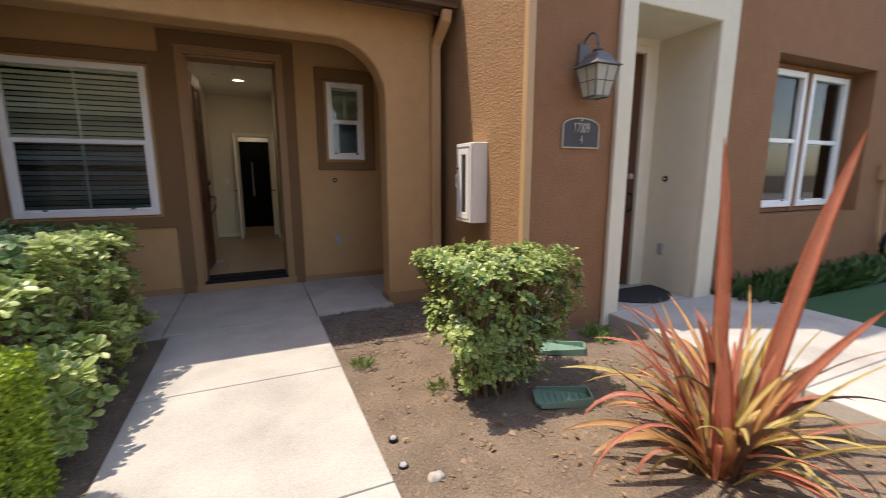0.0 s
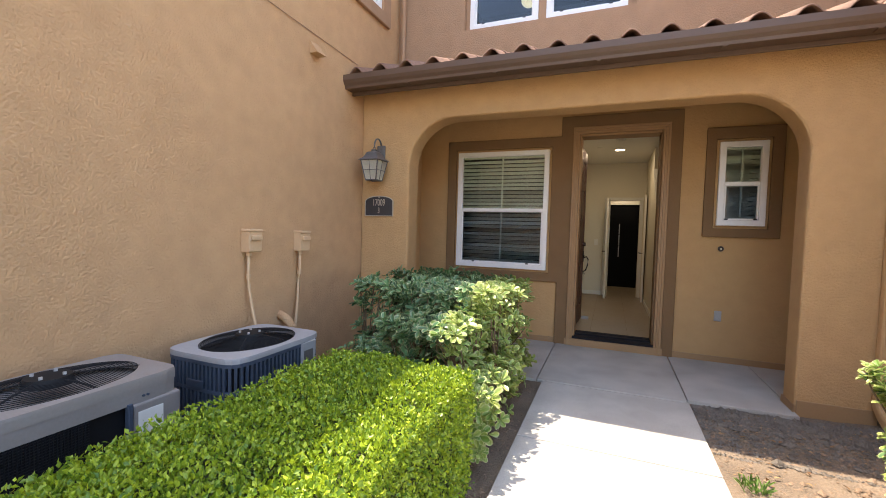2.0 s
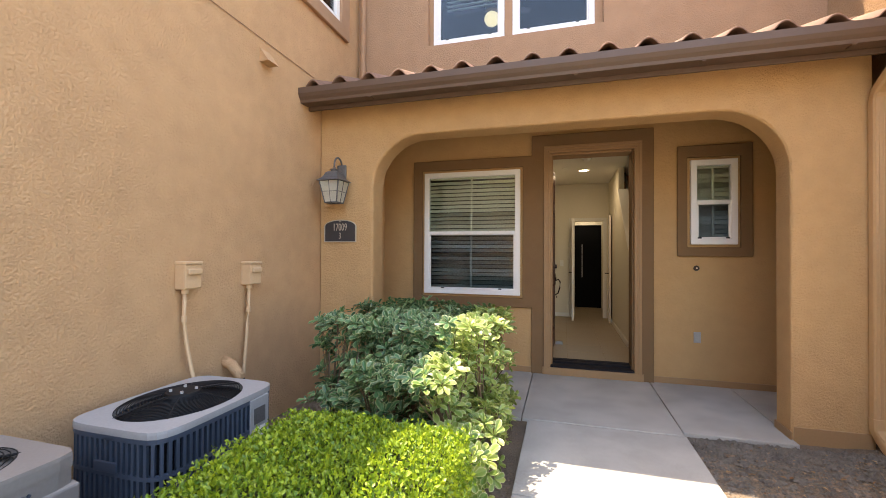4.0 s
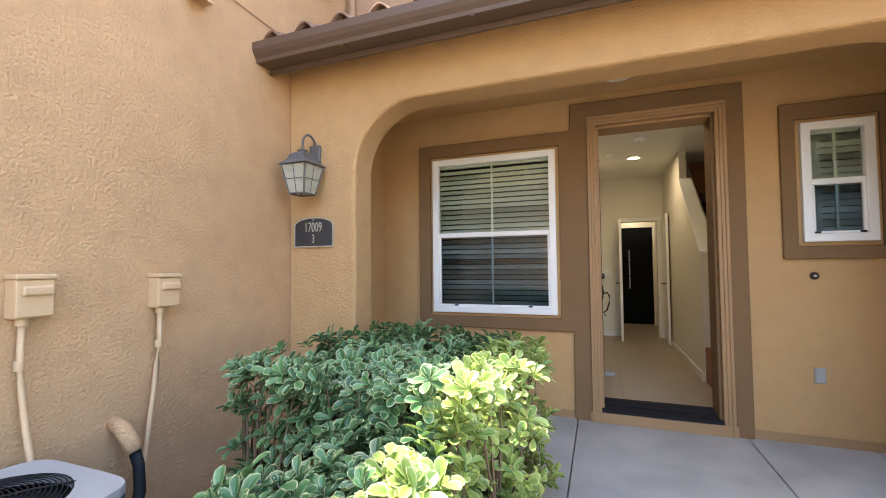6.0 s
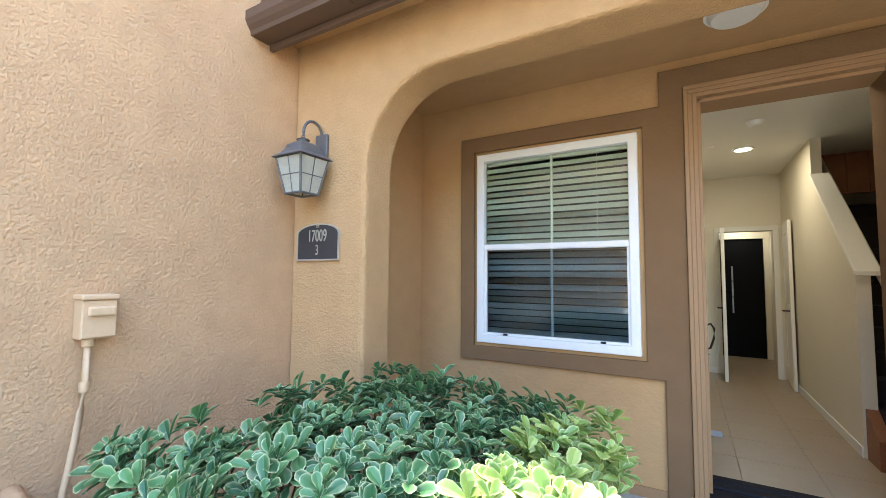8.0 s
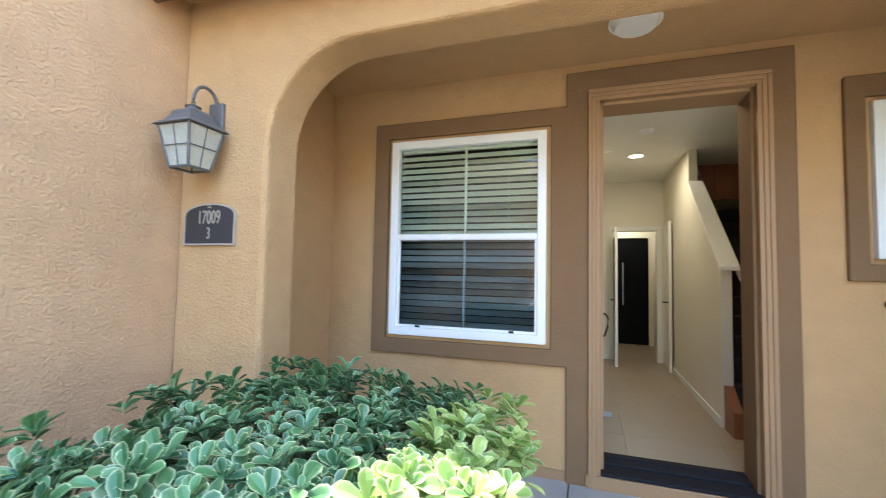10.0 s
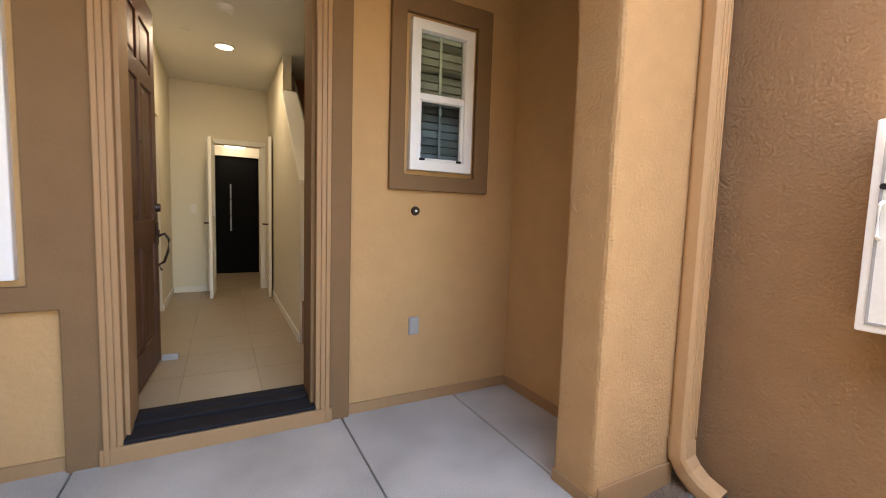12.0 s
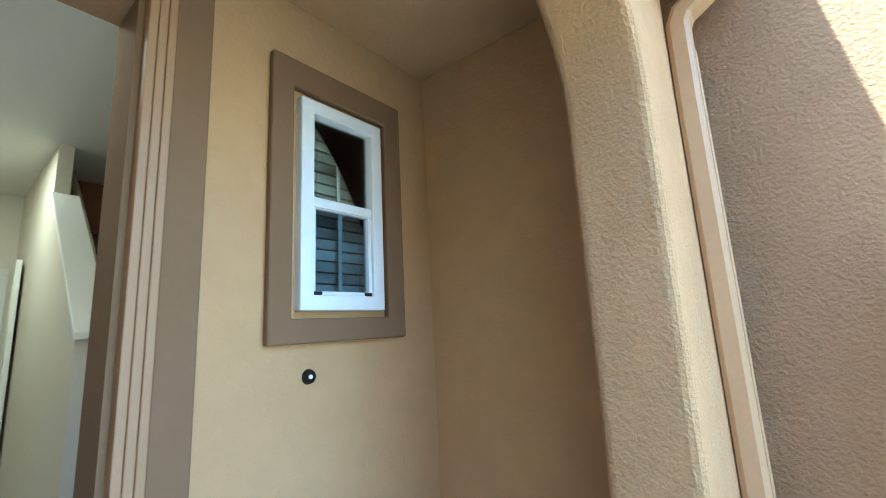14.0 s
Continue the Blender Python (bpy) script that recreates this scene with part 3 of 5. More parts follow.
# ---- windows ----
def sash_window(name, x0, z0, x1, z1, y, label, slats=True, screen=True, depth=0.07, mull=True, rise=0.80, lean=0.42, back=0.092):
    """A white vinyl single-hung window facing -y, its outer frame face at y."""
    w = thing(name, label, "window")
    w["kind"] = "structure"
    f = 0.062
    fr = part("window_frame", prism(bmesh.new(), rect(x0, z0, x1, z1), "y", y, y + depth, [rect(x0 + f, z0 + f, x1 - f, z1 - f)]), VINYL, w)
    soften(fr, 0.006)
    zm = (z0 + z1) / 2
    part("meeting_rail", box(bmesh.new(), x0 + f, y + 0.012, zm - 0.022, x1 - f, y + 0.06, zm + 0.022, 0.005), VINYL, w)
    s = 0.018
    ls = part("sash", prism(bmesh.new(), rect(x0 + f, z0 + f, x1 - f, zm - 0.022), "y", y + 0.018, y + 0.05, [rect(x0 + f + s, z0 + f + s, x1 - f - s, zm - 0.022 - s * 0.2)]), VINYL, w)
    soften(ls, 0.003)
    xm = (x0 + x1) / 2
    for a, b, g, yy in ((z0 + f, zm, DARKGLASS if screen else GLASS, y + 0.035), (zm, z1 - f, GLASS, y + 0.045)):
        p = part("pane", box(bmesh.new(), x0 + f, yy, a, x1 - f, yy + 0.004, b), g, w)
        p.visible_shadow = False
        if mull:
            part("muntin", box(bmesh.new(), xm - 0.010, yy + 0.006, a, xm + 0.010, yy + 0.014, b, 0.002), BLIND, w)
    for sx in (x0 + 0.2 * (x1 - x0), x1 - 0.2 * (x1 - x0)):
        part("latch", box(bmesh.new(), sx - 0.018, y + 0.008, z0 + f + 0.002, sx + 0.018, y + 0.022, z0 + f + 0.016, 0.003), BLACK, w)
    if slats:
        b = thing("window_blind", "closed cream horizontal slat blind behind the pane", "blind")
        bm = bmesh.new()
        wd = 0.050
        for i in range(5):
            u = -0.5 + i / 4
            bm.verts.new((x0 + f - 0.01, lean * u * wd, u * wd * rise + 0.004 * (1 - 4 * u * u)))
            bm.verts.new((x1 - f + 0.01, lean * u * wd, u * wd * rise + 0.004 * (1 - 4 * u * u)))
        bm.verts.ensure_lookup_table()
        for i in range(4):
            bm.faces.new((bm.verts[2 * i], bm.verts[2 * i + 1], bm.verts[2 * i + 3], bm.verts[2 * i + 2]))
        ex = bmesh.ops.solidify(bm, geom=list(bm.faces), thickness=0.003)
        s0 = part("slat", bm, BLIND, b)
        n = int((z1 - z0 - 2 * f) / 0.050)
        for i in range(n):
            o = s0 if i == 0 else new("slat", s0.data)
            o.parent = b
            o.location = (0, y + back, z0 + f + 0.03 + 0.050 * i)
            o.rotation_euler = (radians(random.uniform(-1, 1)), 0, 0)
        part("bottom_rail", box(bmesh.new(), x0 + f, y + back - 0.014, z0 + f - 0.012, x1 - f, y + back + 0.014, z0 + f + 0.006, 0.003), BLIND, b)
        part("head_rail", box(bmesh.new(), x0 + f, y + 0.074, z1 - f - 0.02, x1 - f, y + 0.11, z1 - f + 0.02, 0.003), BLIND, b)
        for sx in (x0 + 0.25 * (x1 - x0), x0 + 0.77 * (x1 - x0)):
            part("cord", cyl(bmesh.new(), (sx, y + back - 0.016, z0 + f), (sx, y + back - 0.016, z1 - f), 0.0018, n=6), BLIND, b)
    return w


sash_window("window_1", *WIN, 5.665, "white vinyl sash window with closed blinds")
sash_window("window_2", *SMALL, 5.665, "small white vinyl sash window with closed blinds", rise=0.90, lean=0.16, back=0.074)
sash_window("window_3", -1.36, 3.845, -0.525, 5.32, 5.31, "white vinyl upper window with a raised blind", slats=False, mull=False)
sash_window("window_4", -0.435, 3.845, 0.435, 5.32, 5.31, "white vinyl upper window with dark glass", slats=False, mull=False)
sash_window("window_5", 5.50, 0.955, 6.27, 2.43, 3.12, "white vinyl sash window reflecting the buildings across", slats=True, mull=False)
sash_window("window_6", 6.37, 0.955, 7.13, 2.43, 3.12, "white vinyl sash window with open blinds", slats=True, mull=False)
structure("trim_mullion", boxes((6.272, 3.14, 0.90, 6.368, 3.23, 2.49), (5.365, 3.15, 0.90, 5.498, 3.23, 2.49), (7.132, 3.15, 0.90, 7.255, 3.23, 2.49), (5.5, 3.15, 0.90, 7.13, 3.23, 0.953), (5.5, 3.15, 2.432, 7.13, 3.23, 2.49)), BROWN, "brown stucco posts between the neighbouring windows", "trim")
structure("trim_upper_mullion", boxes((-0.523, 5.32, 3.832, -0.437, 5.42, 5.355), (-1.408, 5.32, 3.832, -1.362, 5.42, 5.355), (0.437, 5.32, 3.832, 0.518, 5.42, 5.355)), UPPER, "mauve stucco posts between the upper windows", "trim")
w7 = thing("window_7", "white vinyl upper side window in the peach wall", "window")
w7["kind"] = "structure"
a, b, c, d = SIDEWIN
soften(part("window_frame", prism(bmesh.new(), rect(a, b, c, d), "x", -2.36, -2.292, [rect(a + 0.06, b + 0.06, c - 0.06, d - 0.06)]), VINYL, w7), 0.006)
part("pane", box(bmesh.new(), -2.34, a + 0.06, b + 0.06, -2.335, c - 0.06, d - 0.06), DARKGLASS, w7).visible_shadow = False
part("meeting_rail", box(bmesh.new(), -2.355, a + 0.06, 4.61, -2.305, c - 0.06, 4.63, 0.004), VINYL, w7)


# ---- rooms behind the openings ----
def room(name, x0, y0, z0, x1, y1, z1, material, label, open_side="-y"):
    bm = bmesh.new()
    t = 0.06
    box(bm, x0 - t, y0, z0 - t, x1 + t, y1 + t, z0)
    box(bm, x0 - t, y0, z1, x1 + t, y1 + t, z1 + t)
    box(bm, x0 - t, y0, z0 + 0.001, x0, y1, z1 - 0.001)
    box(bm, x1, y0, z0 + 0.001, x1 + t, y1, z1 - 0.001)
    box(bm, x0 - t, y1 + 0.001, z0 + 0.001, x1 + t, y1 + t, z1 - 0.001)
    return structure(name, bm, material, label, "wall")


room("wall_room_front", -2.2, 5.94, 0.1, -0.32, 8.6, 2.7, SHADED, "front room walls with the indoor shade put into their colour")
room("wall_room_small", 1.36, 5.94, 1.2, 2.4, 6.8, 2.7, PLASTER, "dim walls of the small room")
# near-black walls stand in for the unlit depth behind the upper panes
room("wall_room_upper", -2.2, 5.46, 3.45, 2.4, 8.5, 5.6, DARKROOM, "upper room walls painted near-black for the shade inside")
room("wall_room_neighbour", 5.2, 3.27, 0.6, 7.4, 6.0, 2.7, SHADED, "neighbouring room walls with the indoor shade put into their colour")
structure("wall_room_side", boxes((-4.6, 3.0, 3.6, -2.615, 3.06, 5.5), (-4.6, 5.2, 3.6, -2.615, 5.26, 5.5), (-4.66, 3.0, 3.6, -4.6, 5.26, 5.5), (-4.6, 3.06, 3.54, -2.615, 5.2, 3.6), (-4.6, 3.06, 5.5, -2.615, 5.2, 5.56)), DARKROOM, "upper side room walls painted near-black for the shade inside", "wall")

# hall
HZ = 0.115
HC = 2.83
hall_floor = thing("floor", "beige ceramic tile hall floor", "floor")
hall_floor["kind"] = "structure"
part("grout", box(bmesh.new(), -0.30, 5.96, 0.02, 2.05, 11.4, HZ - 0.004), mat("grout", (0.32, 0.245, 0.16), 0.8, 0.1), hall_floor)
tile0 = None
for i in range(5):
    for j in range(12):
        if tile0 is None:
            tile0 = part("floor_tile", box(bmesh.new(), 0.002, 0.002, -0.006, 0.448, 0.448, 0.0, 0.0015, 1), TILE, hall_floor)
            t = tile0
        else:
            t = new("floor_tile", tile0.data)
            t.parent = hall_floor
        t.location = (-0.28 + 0.45 * i, 5.975 + 0.45 * j, HZ)
structure("wall_hall_left", prism(bmesh.new(), rect(5.94, 0.05, 9.62, HC), "x", -0.27, -0.16, [rect(7.70, 0.06, 8.52, 2.15)]), PLASTER, "cream plaster hall wall with a side doorway", "wall")
structure("wall_side_room", box(bmesh.new(), -0.30, 7.6, 0.05, -0.285, 8.6, 2.3), PLASTER, "plain wall in the side doorway", "wall")
structure("wall_hall_end", prism(bmesh.new(), rect(-0.16, 0.05, 1.07, HC), "y", 9.62, 9.74, [rect(0.29, 0.06, 0.885, 2.07)]), PLASTER, "cream plaster end wall of the hall with a doorway", "wall")
structure("ceiling_hall", box(bmesh.new(), -0.27, 5.94, HC, 2.1, 9.74, HC + 0.1), WHITE, "white hall ceiling", "ceiling")
structure("wall_hall_right", prism(bmesh.new(), [(6.88, 0.05), (9.62, 0.05), (9.62, HC), (8.0, HC), (8.0, 2.44), (6.88, 1.475)], "x", 0.985, 1.07), PLASTER, "cream plaster stair wall with a sloping top", "wall")
soften(structure("trim_stair_cap", prism(bmesh.new(), [(6.85, 1.452), (6.85, 1.488), (7.998, 2.475), (7.998, 2.439)], "x", 0.972, 1.125), WHITE, "cream sloping cap along the stair wall", "trim"), 0.006)
structure("wall_stair", boxes((2.0, 5.94, 0.05, 2.06, 9.62, 4.2), (1.072, 9.56, 0.05, 2.0, 9.62, 4.2), (0.96, 5.94, 0.05, 1.36, 5.99, 2.8)), PLASTER, "cream plaster walls of the stairwell", "wall")
WOOD = mat("stained_panel", (0.27, 0.105, 0.05), 0.45, 0.25, 6, 90, 0.1, 0.001, per_object=0.08)
header = thing("wall_stair_panel", "reddish brown wooden boards above the stair", "wall")
header["kind"] = "structure"
for k in range(5):
    part("board", box(bmesh.new(), 1.074 + 0.185 * k, 8.78, 2.37, 1.256 + 0.185 * k, 8.81, HC - 0.004, 0.004), WOOD, header)
stairs = thing("staircase", "carpeted dark stair rising beside the hall", "stairs")
CARPET = mat("carpet_dark", (0.03, 0.024, 0.03), 0.95, 0.3, 8, 150, 0.5, 0.004)
for i in range(12):
    part("stair_step", box(bmesh.new(), 1.075, 6.66 + 0.215 * i, HZ, 1.995, 6.875 + 0.215 * i, HZ + 0.18 * (i + 1), 0.012), CARPET, stairs)
part("skirt_board", prism(bmesh.new(), [(6.64, HZ), (6.64, HZ + 0.20), (6.878, HZ + 0.36), (6.878, HZ)], "x", 1.0, 1.072), WOOD, stairs, "reddish wooden board at the foot of the stair")
rail = thing("handrail", "pale wooden handrail end beside the stair wall", "handrail")
part("rail", tube(bmesh.new(), [(1.15, 6.84, 1.36), (1.15, 6.90, 1.39), (1.15, 7.6, 1.99), (1.15, 8.6, 2.85)], 0.024, 10), PLASTER, rail, "", True)
part("bracket", tube(bmesh.new(), [(1.069, 7.0, 1.41), (1.11, 7.0, 1.40), (1.15, 7.0, 1.455)], 0.008, 6), BRONZE, rail)
structure("trim_hall", boxes((0.225, 9.603, HZ, 0.289, 9.618, 2.071), (0.886, 9.603, HZ, 0.95, 9.618, 2.071), (0.225, 9.603, 2.073, 0.95, 9.618, 2.135), bevel=0.003), WHITE, "white casing round the hall doorway", "trim")
structure("baseboard_hall", boxes((-0.159, 9.604, HZ, 0.223, 9.618, HZ + 0.08), (0.972, 6.89, HZ, 0.984, 9.60, HZ + 0.08), (-0.159, 8.53, HZ, -0.147, 9.60, HZ + 0.08), (-0.159, 5.96, HZ, -0.147, 7.69, HZ + 0.08), bevel=0.003), WHITE, "white baseboard along the hall walls", "baseboard")
structure("wall_back_hall", boxes((0.10, 9.742, 0.05, 0.20, 11.4, 2.4), (1.06, 9.742, 0.05, 1.16, 11.4, 2.4), (0.1, 9.742, 2.30, 1.16, 11.4, 2.4), (0.2, 11.20, 2.09, 1.06, 11.26, 2.30), (0.2, 11.20, 0.05, 0.275, 11.26, 2.09), (0.985, 11.20, 0.05, 1.06, 11.26, 2.09)), PLASTER, "cream walls of the back hall", "wall")
# black sheet painted as the darkness past the doorway
structure("wall_dark_room", box(bmesh.new(), 0.2, 11.32, 0.05, 1.06, 11.38, 2.2), DARKROOM, "near-black sheet standing in for the darkness beyond the far doorway", "wall")
far = thing("door_3", "dark far door with a narrow bright glass slit", "door")
far["kind"] = "structure"
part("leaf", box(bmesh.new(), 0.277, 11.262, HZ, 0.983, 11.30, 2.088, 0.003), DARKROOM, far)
for z0, z1 in ((0.84, 1.10), (1.115, 1.37), (1.385, 1.63)):
    part("glass_slit", box(bmesh.new(), 0.537, 11.254, z0, 0.560, 11.261, z1, 0.002), mat("dull_steel", (0.25, 0.25, 0.26), 0.4, 0.1, metal=0.6) if z0 < 0.9 else bpy.data.materials["dull_steel"], far)
panel = thing("ceiling_light", "square white ceiling light in the back hall", "ceiling light")
part("diffuser", box(bmesh.new(), 0.46, 10.72, 2.20, 0.76, 11.02, 2.298, 0.03, 3), PANEL_LIGHT, panel)


def recessed_light(x, y):
    can = thing("recessed_light", "round recessed ceiling light, switched on", "ceiling light", "hall downlights")
    part("lens", cyl(bmesh.new(), (x, y, HC - 0.008), (x, y, HC - 0.001), 0.075, n=28), BULB, can)
    circle = [(math.cos(k * math.pi / 16), math.sin(k * math.pi / 16)) for k in range(32)]
    part("trim_ring", prism(bmesh.new(), [(x + 0.10 * c, y + 0.10 * d) for c, d in circle], "z", HC - 0.012, HC - 0.0005, [[(x + 0.077 * c, y + 0.077 * d) for c, d in circle]]), WHITE, can)


recessed_light(0.45, 8.09)
recessed_light(0.45, 6.32)
smoke = thing("smoke_detector", "round white smoke detector on the hall ceiling", "smoke detector")
part("body", cyl(bmesh.new(), (0.453, 7.16, HC - 0.04), (0.453, 7.16, HC), 0.055, 0.07, 24), WHITE, smoke)
part("cap", cyl(bmesh.new(), (0.453, 7.16, HC - 0.05), (0.453, 7.16, HC - 0.04), 0.035, 0.05, 24), WHITE, smoke)
sprinkler = thing("sprinkler_cover", "small white sprinkler cover on the hall ceiling", "sprinkler")
part("plate", cyl(bmesh.new(), (0.13, 7.84, HC - 0.012), (0.13, 7.84, HC), 0.035, 0.04, 20), WHITE, sprinkler)
switch = thing("light_switch", "white light switch plate on the end wall", "switch")
part("plate", box(bmesh.new(), 0.05, 9.61, 1.15, 0.12, 9.618, 1.27, 0.003), WHITE, switch)
part("rocker", box(bmesh.new(), 0.07, 9.606, 1.18, 0.10, 9.611, 1.24, 0.002), WHITE, switch)


def panel_door(name, w, h, t, material, label, panels, handle=None):
    """A door leaf along +x from its hinge, front face at y = 0, with raised panels on both faces."""
    d = thing(name, label, "door")
    d["kind"] = "structure"
    holes = [rect(*p) for p in panels]
    soften(part("leaf", prism(bmesh.new(), rect(0, 0, w, h), "y", 0, t, holes), material, d), 0.004)
    for u0, v0, u1, v1 in panels:
        bm = bmesh.new()
        box(bm, u0 + 0.0005, t * 0.3, v0 + 0.0005, u1 - 0.0005, t * 0.7, v1 - 0.0005)
        part("field", bm, material, d)
        part("raised_panel", box(bmesh.new(), u0 + 0.03, t * 0.12, v0 + 0.03, u1 - 0.03, t * 0.88, v1 - 0.03, 0.012, 2), material, d)
    return d


W2 = 0.89
cols = ((0.12, 0.405), (0.485, 0.77))
six = [(a, r0, b, r1) for a, b in cols for r0, r1 in ((0.22, 0.86), (1.02, 1.86), (1.97, 2.25))]
front = panel_door("door_1", W2, 2.42, 0.045, MAHOGANY, "dark mahogany six-panel front door standing open", six)
front.matrix_basis = pose(-0.05, 5.955, HZ + 0.012, 0, 0, 86.5)
hd = part("handle_set", cyl(bmesh.new(), (W2 - 0.07, -0.006, 0.92), (W2 - 0.07, -0.020, 0.92), 0.028), BRONZE, front, "dark bronze lever handle set")
part("deadbolt", cyl(bmesh.new(), (W2 - 0.07, 0.0, 1.10), (W2 - 0.07, -0.03, 1.10), 0.032, 0.026), BRONZE, front)
part("plate", box(bmesh.new(), W2 - 0.10, -0.012, 0.84, W2 - 0.04, 0.0, 1.00, 0.006), BRONZE, front)
part("grip", tube(bmesh.new(), [(W2 - 0.07, -0.012, 0.90), (W2 - 0.07, -0.05, 0.92), (W2 - 0.07, -0.075, 0.88), (W2 - 0.07, -0.07, 0.80), (W2 - 0.07, -0.045, 0.72), (W2 - 0.07, -0.012, 0.70), (W2 - 0.07, -0.03, 0.66)], 0.009), BRONZE, front)
part("peephole", cyl(bmesh.new(), (W2 / 2, 0.0, 1.5), (W2 / 2, -0.006, 1.5), 0.01, n=12), BRONZE, front)
for z in (0.25, 0.9, 1.55, 2.2):
    part("hinge", box(bmesh.new(), -0.014, 0.004, z, -0.0005, 0.042, z + 0.10, 0.002), BRONZE, front)
doorstop = thing("door_stop", "grey rubber wedge under the open door", "door stop")
part("wedge", prism(bmesh.new(), [(6.82, HZ), (6.95, HZ), (6.95, HZ + 0.01), (6.82, HZ + 0.045)], "x", 0.01, 0.11), AC_GREY, doorstop)
inner = panel_door("door_2", 0.58, 1.95, 0.038, WHITE, "white panel door standing open in the hall", [(0.09, 0.2, 0.26, 0.85), (0.32, 0.2, 0.49, 0.85), (0.09, 1.0, 0.26, 1.8), (0.32, 1.0, 0.49, 1.8)])
inner.matrix_basis = pose(0.300, 9.60, HZ + 0.01, 0, 0, 267)
part("lever", tube(bmesh.new(), [(0.52, 0.0, 0.92), (0.52, -0.05, 0.92), (0.44, -0.055, 0.92)], 0.009), BRONZE, inner)
closet = panel_door("door_4", 0.62, 2.0, 0.036, WHITE, "white closet door ajar on the hall's stair wall", [(0.1, 0.2, 0.52, 0.85), (0.1, 1.0, 0.52, 1.85)])
closet.matrix_basis = pose(0.968, 9.52, HZ + 0.01, 0, 0, 266)
part("lever", tube(bmesh.new(), [(0.56, 0.0, 0.92), (0.56, -0.06, 0.92), (0.48, -0.065, 0.92)], 0.009), BRONZE, closet)

# ceiling fan seen through the upper window
fan = thing("ceiling_fan", "ceiling fan with a lit cream globe in the upper room", "ceiling fan")
part("rod", cyl(bmesh.new(), (-0.80, 6.1, 4.75), (-0.80, 6.1, 5.6), 0.015), BRONZE, fan)
part("motor", cyl(bmesh.new(), (-0.80, 6.1, 4.62), (-0.80, 6.1, 4.76), 0.09, 0.11, 24), BRONZE, fan)
bm = bmesh.new()
bmesh.ops.create_uvsphere(bm, u_segments=20, v_segments=12, radius=0.10, matrix=Matrix.Translation((-0.80, 6.1, 4.52)) @ Matrix.Diagonal((1, 1, 0.95, 1)))
part("globe", bm, glow("fan_globe", (1.0, 0.85, 0.5), 0.25), fan, "", True)
for k in range(5):
    a = 2 * math.pi * k / 5 + 0.5
    bm = box(bmesh.new(), 0.12, -0.06, 4.70, 0.55, 0.06, 4.71, 0.004)
    bmesh.ops.transform(bm, matrix=Matrix.Translation((-0.80, 6.1, 0)) @ Matrix.Rotation(a, 4, "Z"), verts=bm.verts)
    part("blade", bm, BRONZE, fan)
for x0, x1 in ((-1.24, -0.51), (-0.31, 0.40)):
    rb = thing("raised_blind", "bundle of pale slats pulled up behind the upper pane", "blind")
    for k in range(5):
        part("slat", box(bmesh.new(), x0, 5.47, 4.34 + 0.05 * k, x1, 5.50, 4.352 + 0.05 * k, 0.002), BLIND, rb)
    part("head_rail", box(bmesh.new(), x0, 5.465, 4.57, x1, 5.505, 5.1, 0.003), BLIND, rb)

# ---- neighbouring entry ----
portal = [(3.245, 0.0), (3.245, 3.4), (4.63, 3.4), (4.63, 0.12), (4.404, 0.12), (4.404, 2.64), (3.405, 2.64), (3.405, 0.0)]
soften(structure("trim_portal", prism(bmesh.new(), portal, "y", 2.885, 2.929), CREAM, "cream stucco frame round the neighbouring entry", "trim"), 0.01)
structure("wall_portal", boxes((4.401, 2.931, 0.13, 4.485, 3.65, 2.7), (3.365, 2.931, 0.13, 3.403, 3.65, 2.7), (4.285, 3.51, 0.13, 4.400, 3.65, 2.68), (3.404, 3.51, 2.57, 4.284, 3.65, 2.68)), CREAM, "cream stucco sides of the neighbouring entry", "wall")
structure("ceiling_portal", box(bmesh.new(), 3.405, 2.931, 2.642, 4.400, 3.509, 2.7), CREAM, "cream ceiling of the neighbouring entry", "ceiling")
structure("trim_portal_door", boxes((4.203, 3.485, 0.145, 4.284, 3.55, 2.565), (3.406, 3.485, 2.50, 4.202, 3.55, 2.565), bevel=0.006), CREAM, "cream casing of the neighbouring door", "trim")
d4 = panel_door("door_5", 0.79, 2.34, 0.045, MAHOGANY, "closed dark mahogany door of the neighbouring unit", [(0.1, 0.2, 0.35, 0.85), (0.44, 0.2, 0.69, 0.85), (0.1, 1.0, 0.35, 2.1), (0.44, 1.0, 0.69, 2.1)])
d4.matrix_basis = pose(3.408, 3.52, 0.155)
part("deadbolt", cyl(bmesh.new(), (0.71, 0, 1.15), (0.71, -0.03, 1.15), 0.03), PEWTER, d4)
part("grip", tube(bmesh.new(), [(0.71, 0, 0.98), (0.71, -0.06, 0.96), (0.71, -0.06, 0.82), (0.71, 0, 0.78)], 0.012), BRONZE, d4)
matt = thing("door_mat", "half-round black door mat on the neighbouring walk", "door mat")
part("pad", prism(bmesh.new(), [(4.40, 3.40), (3.56, 3.40)] + [(3.98 - 0.42 * math.cos(math.pi * k / 14), 3.32 - 0.40 * math.sin(math.pi * k / 14)) for k in range(15)], "z", 0.139, 0.152), mat("mat_fibre", (0.02, 0.02, 0.022), 0.95, 0.3, 10, 200, 0.6, 0.004), matt)


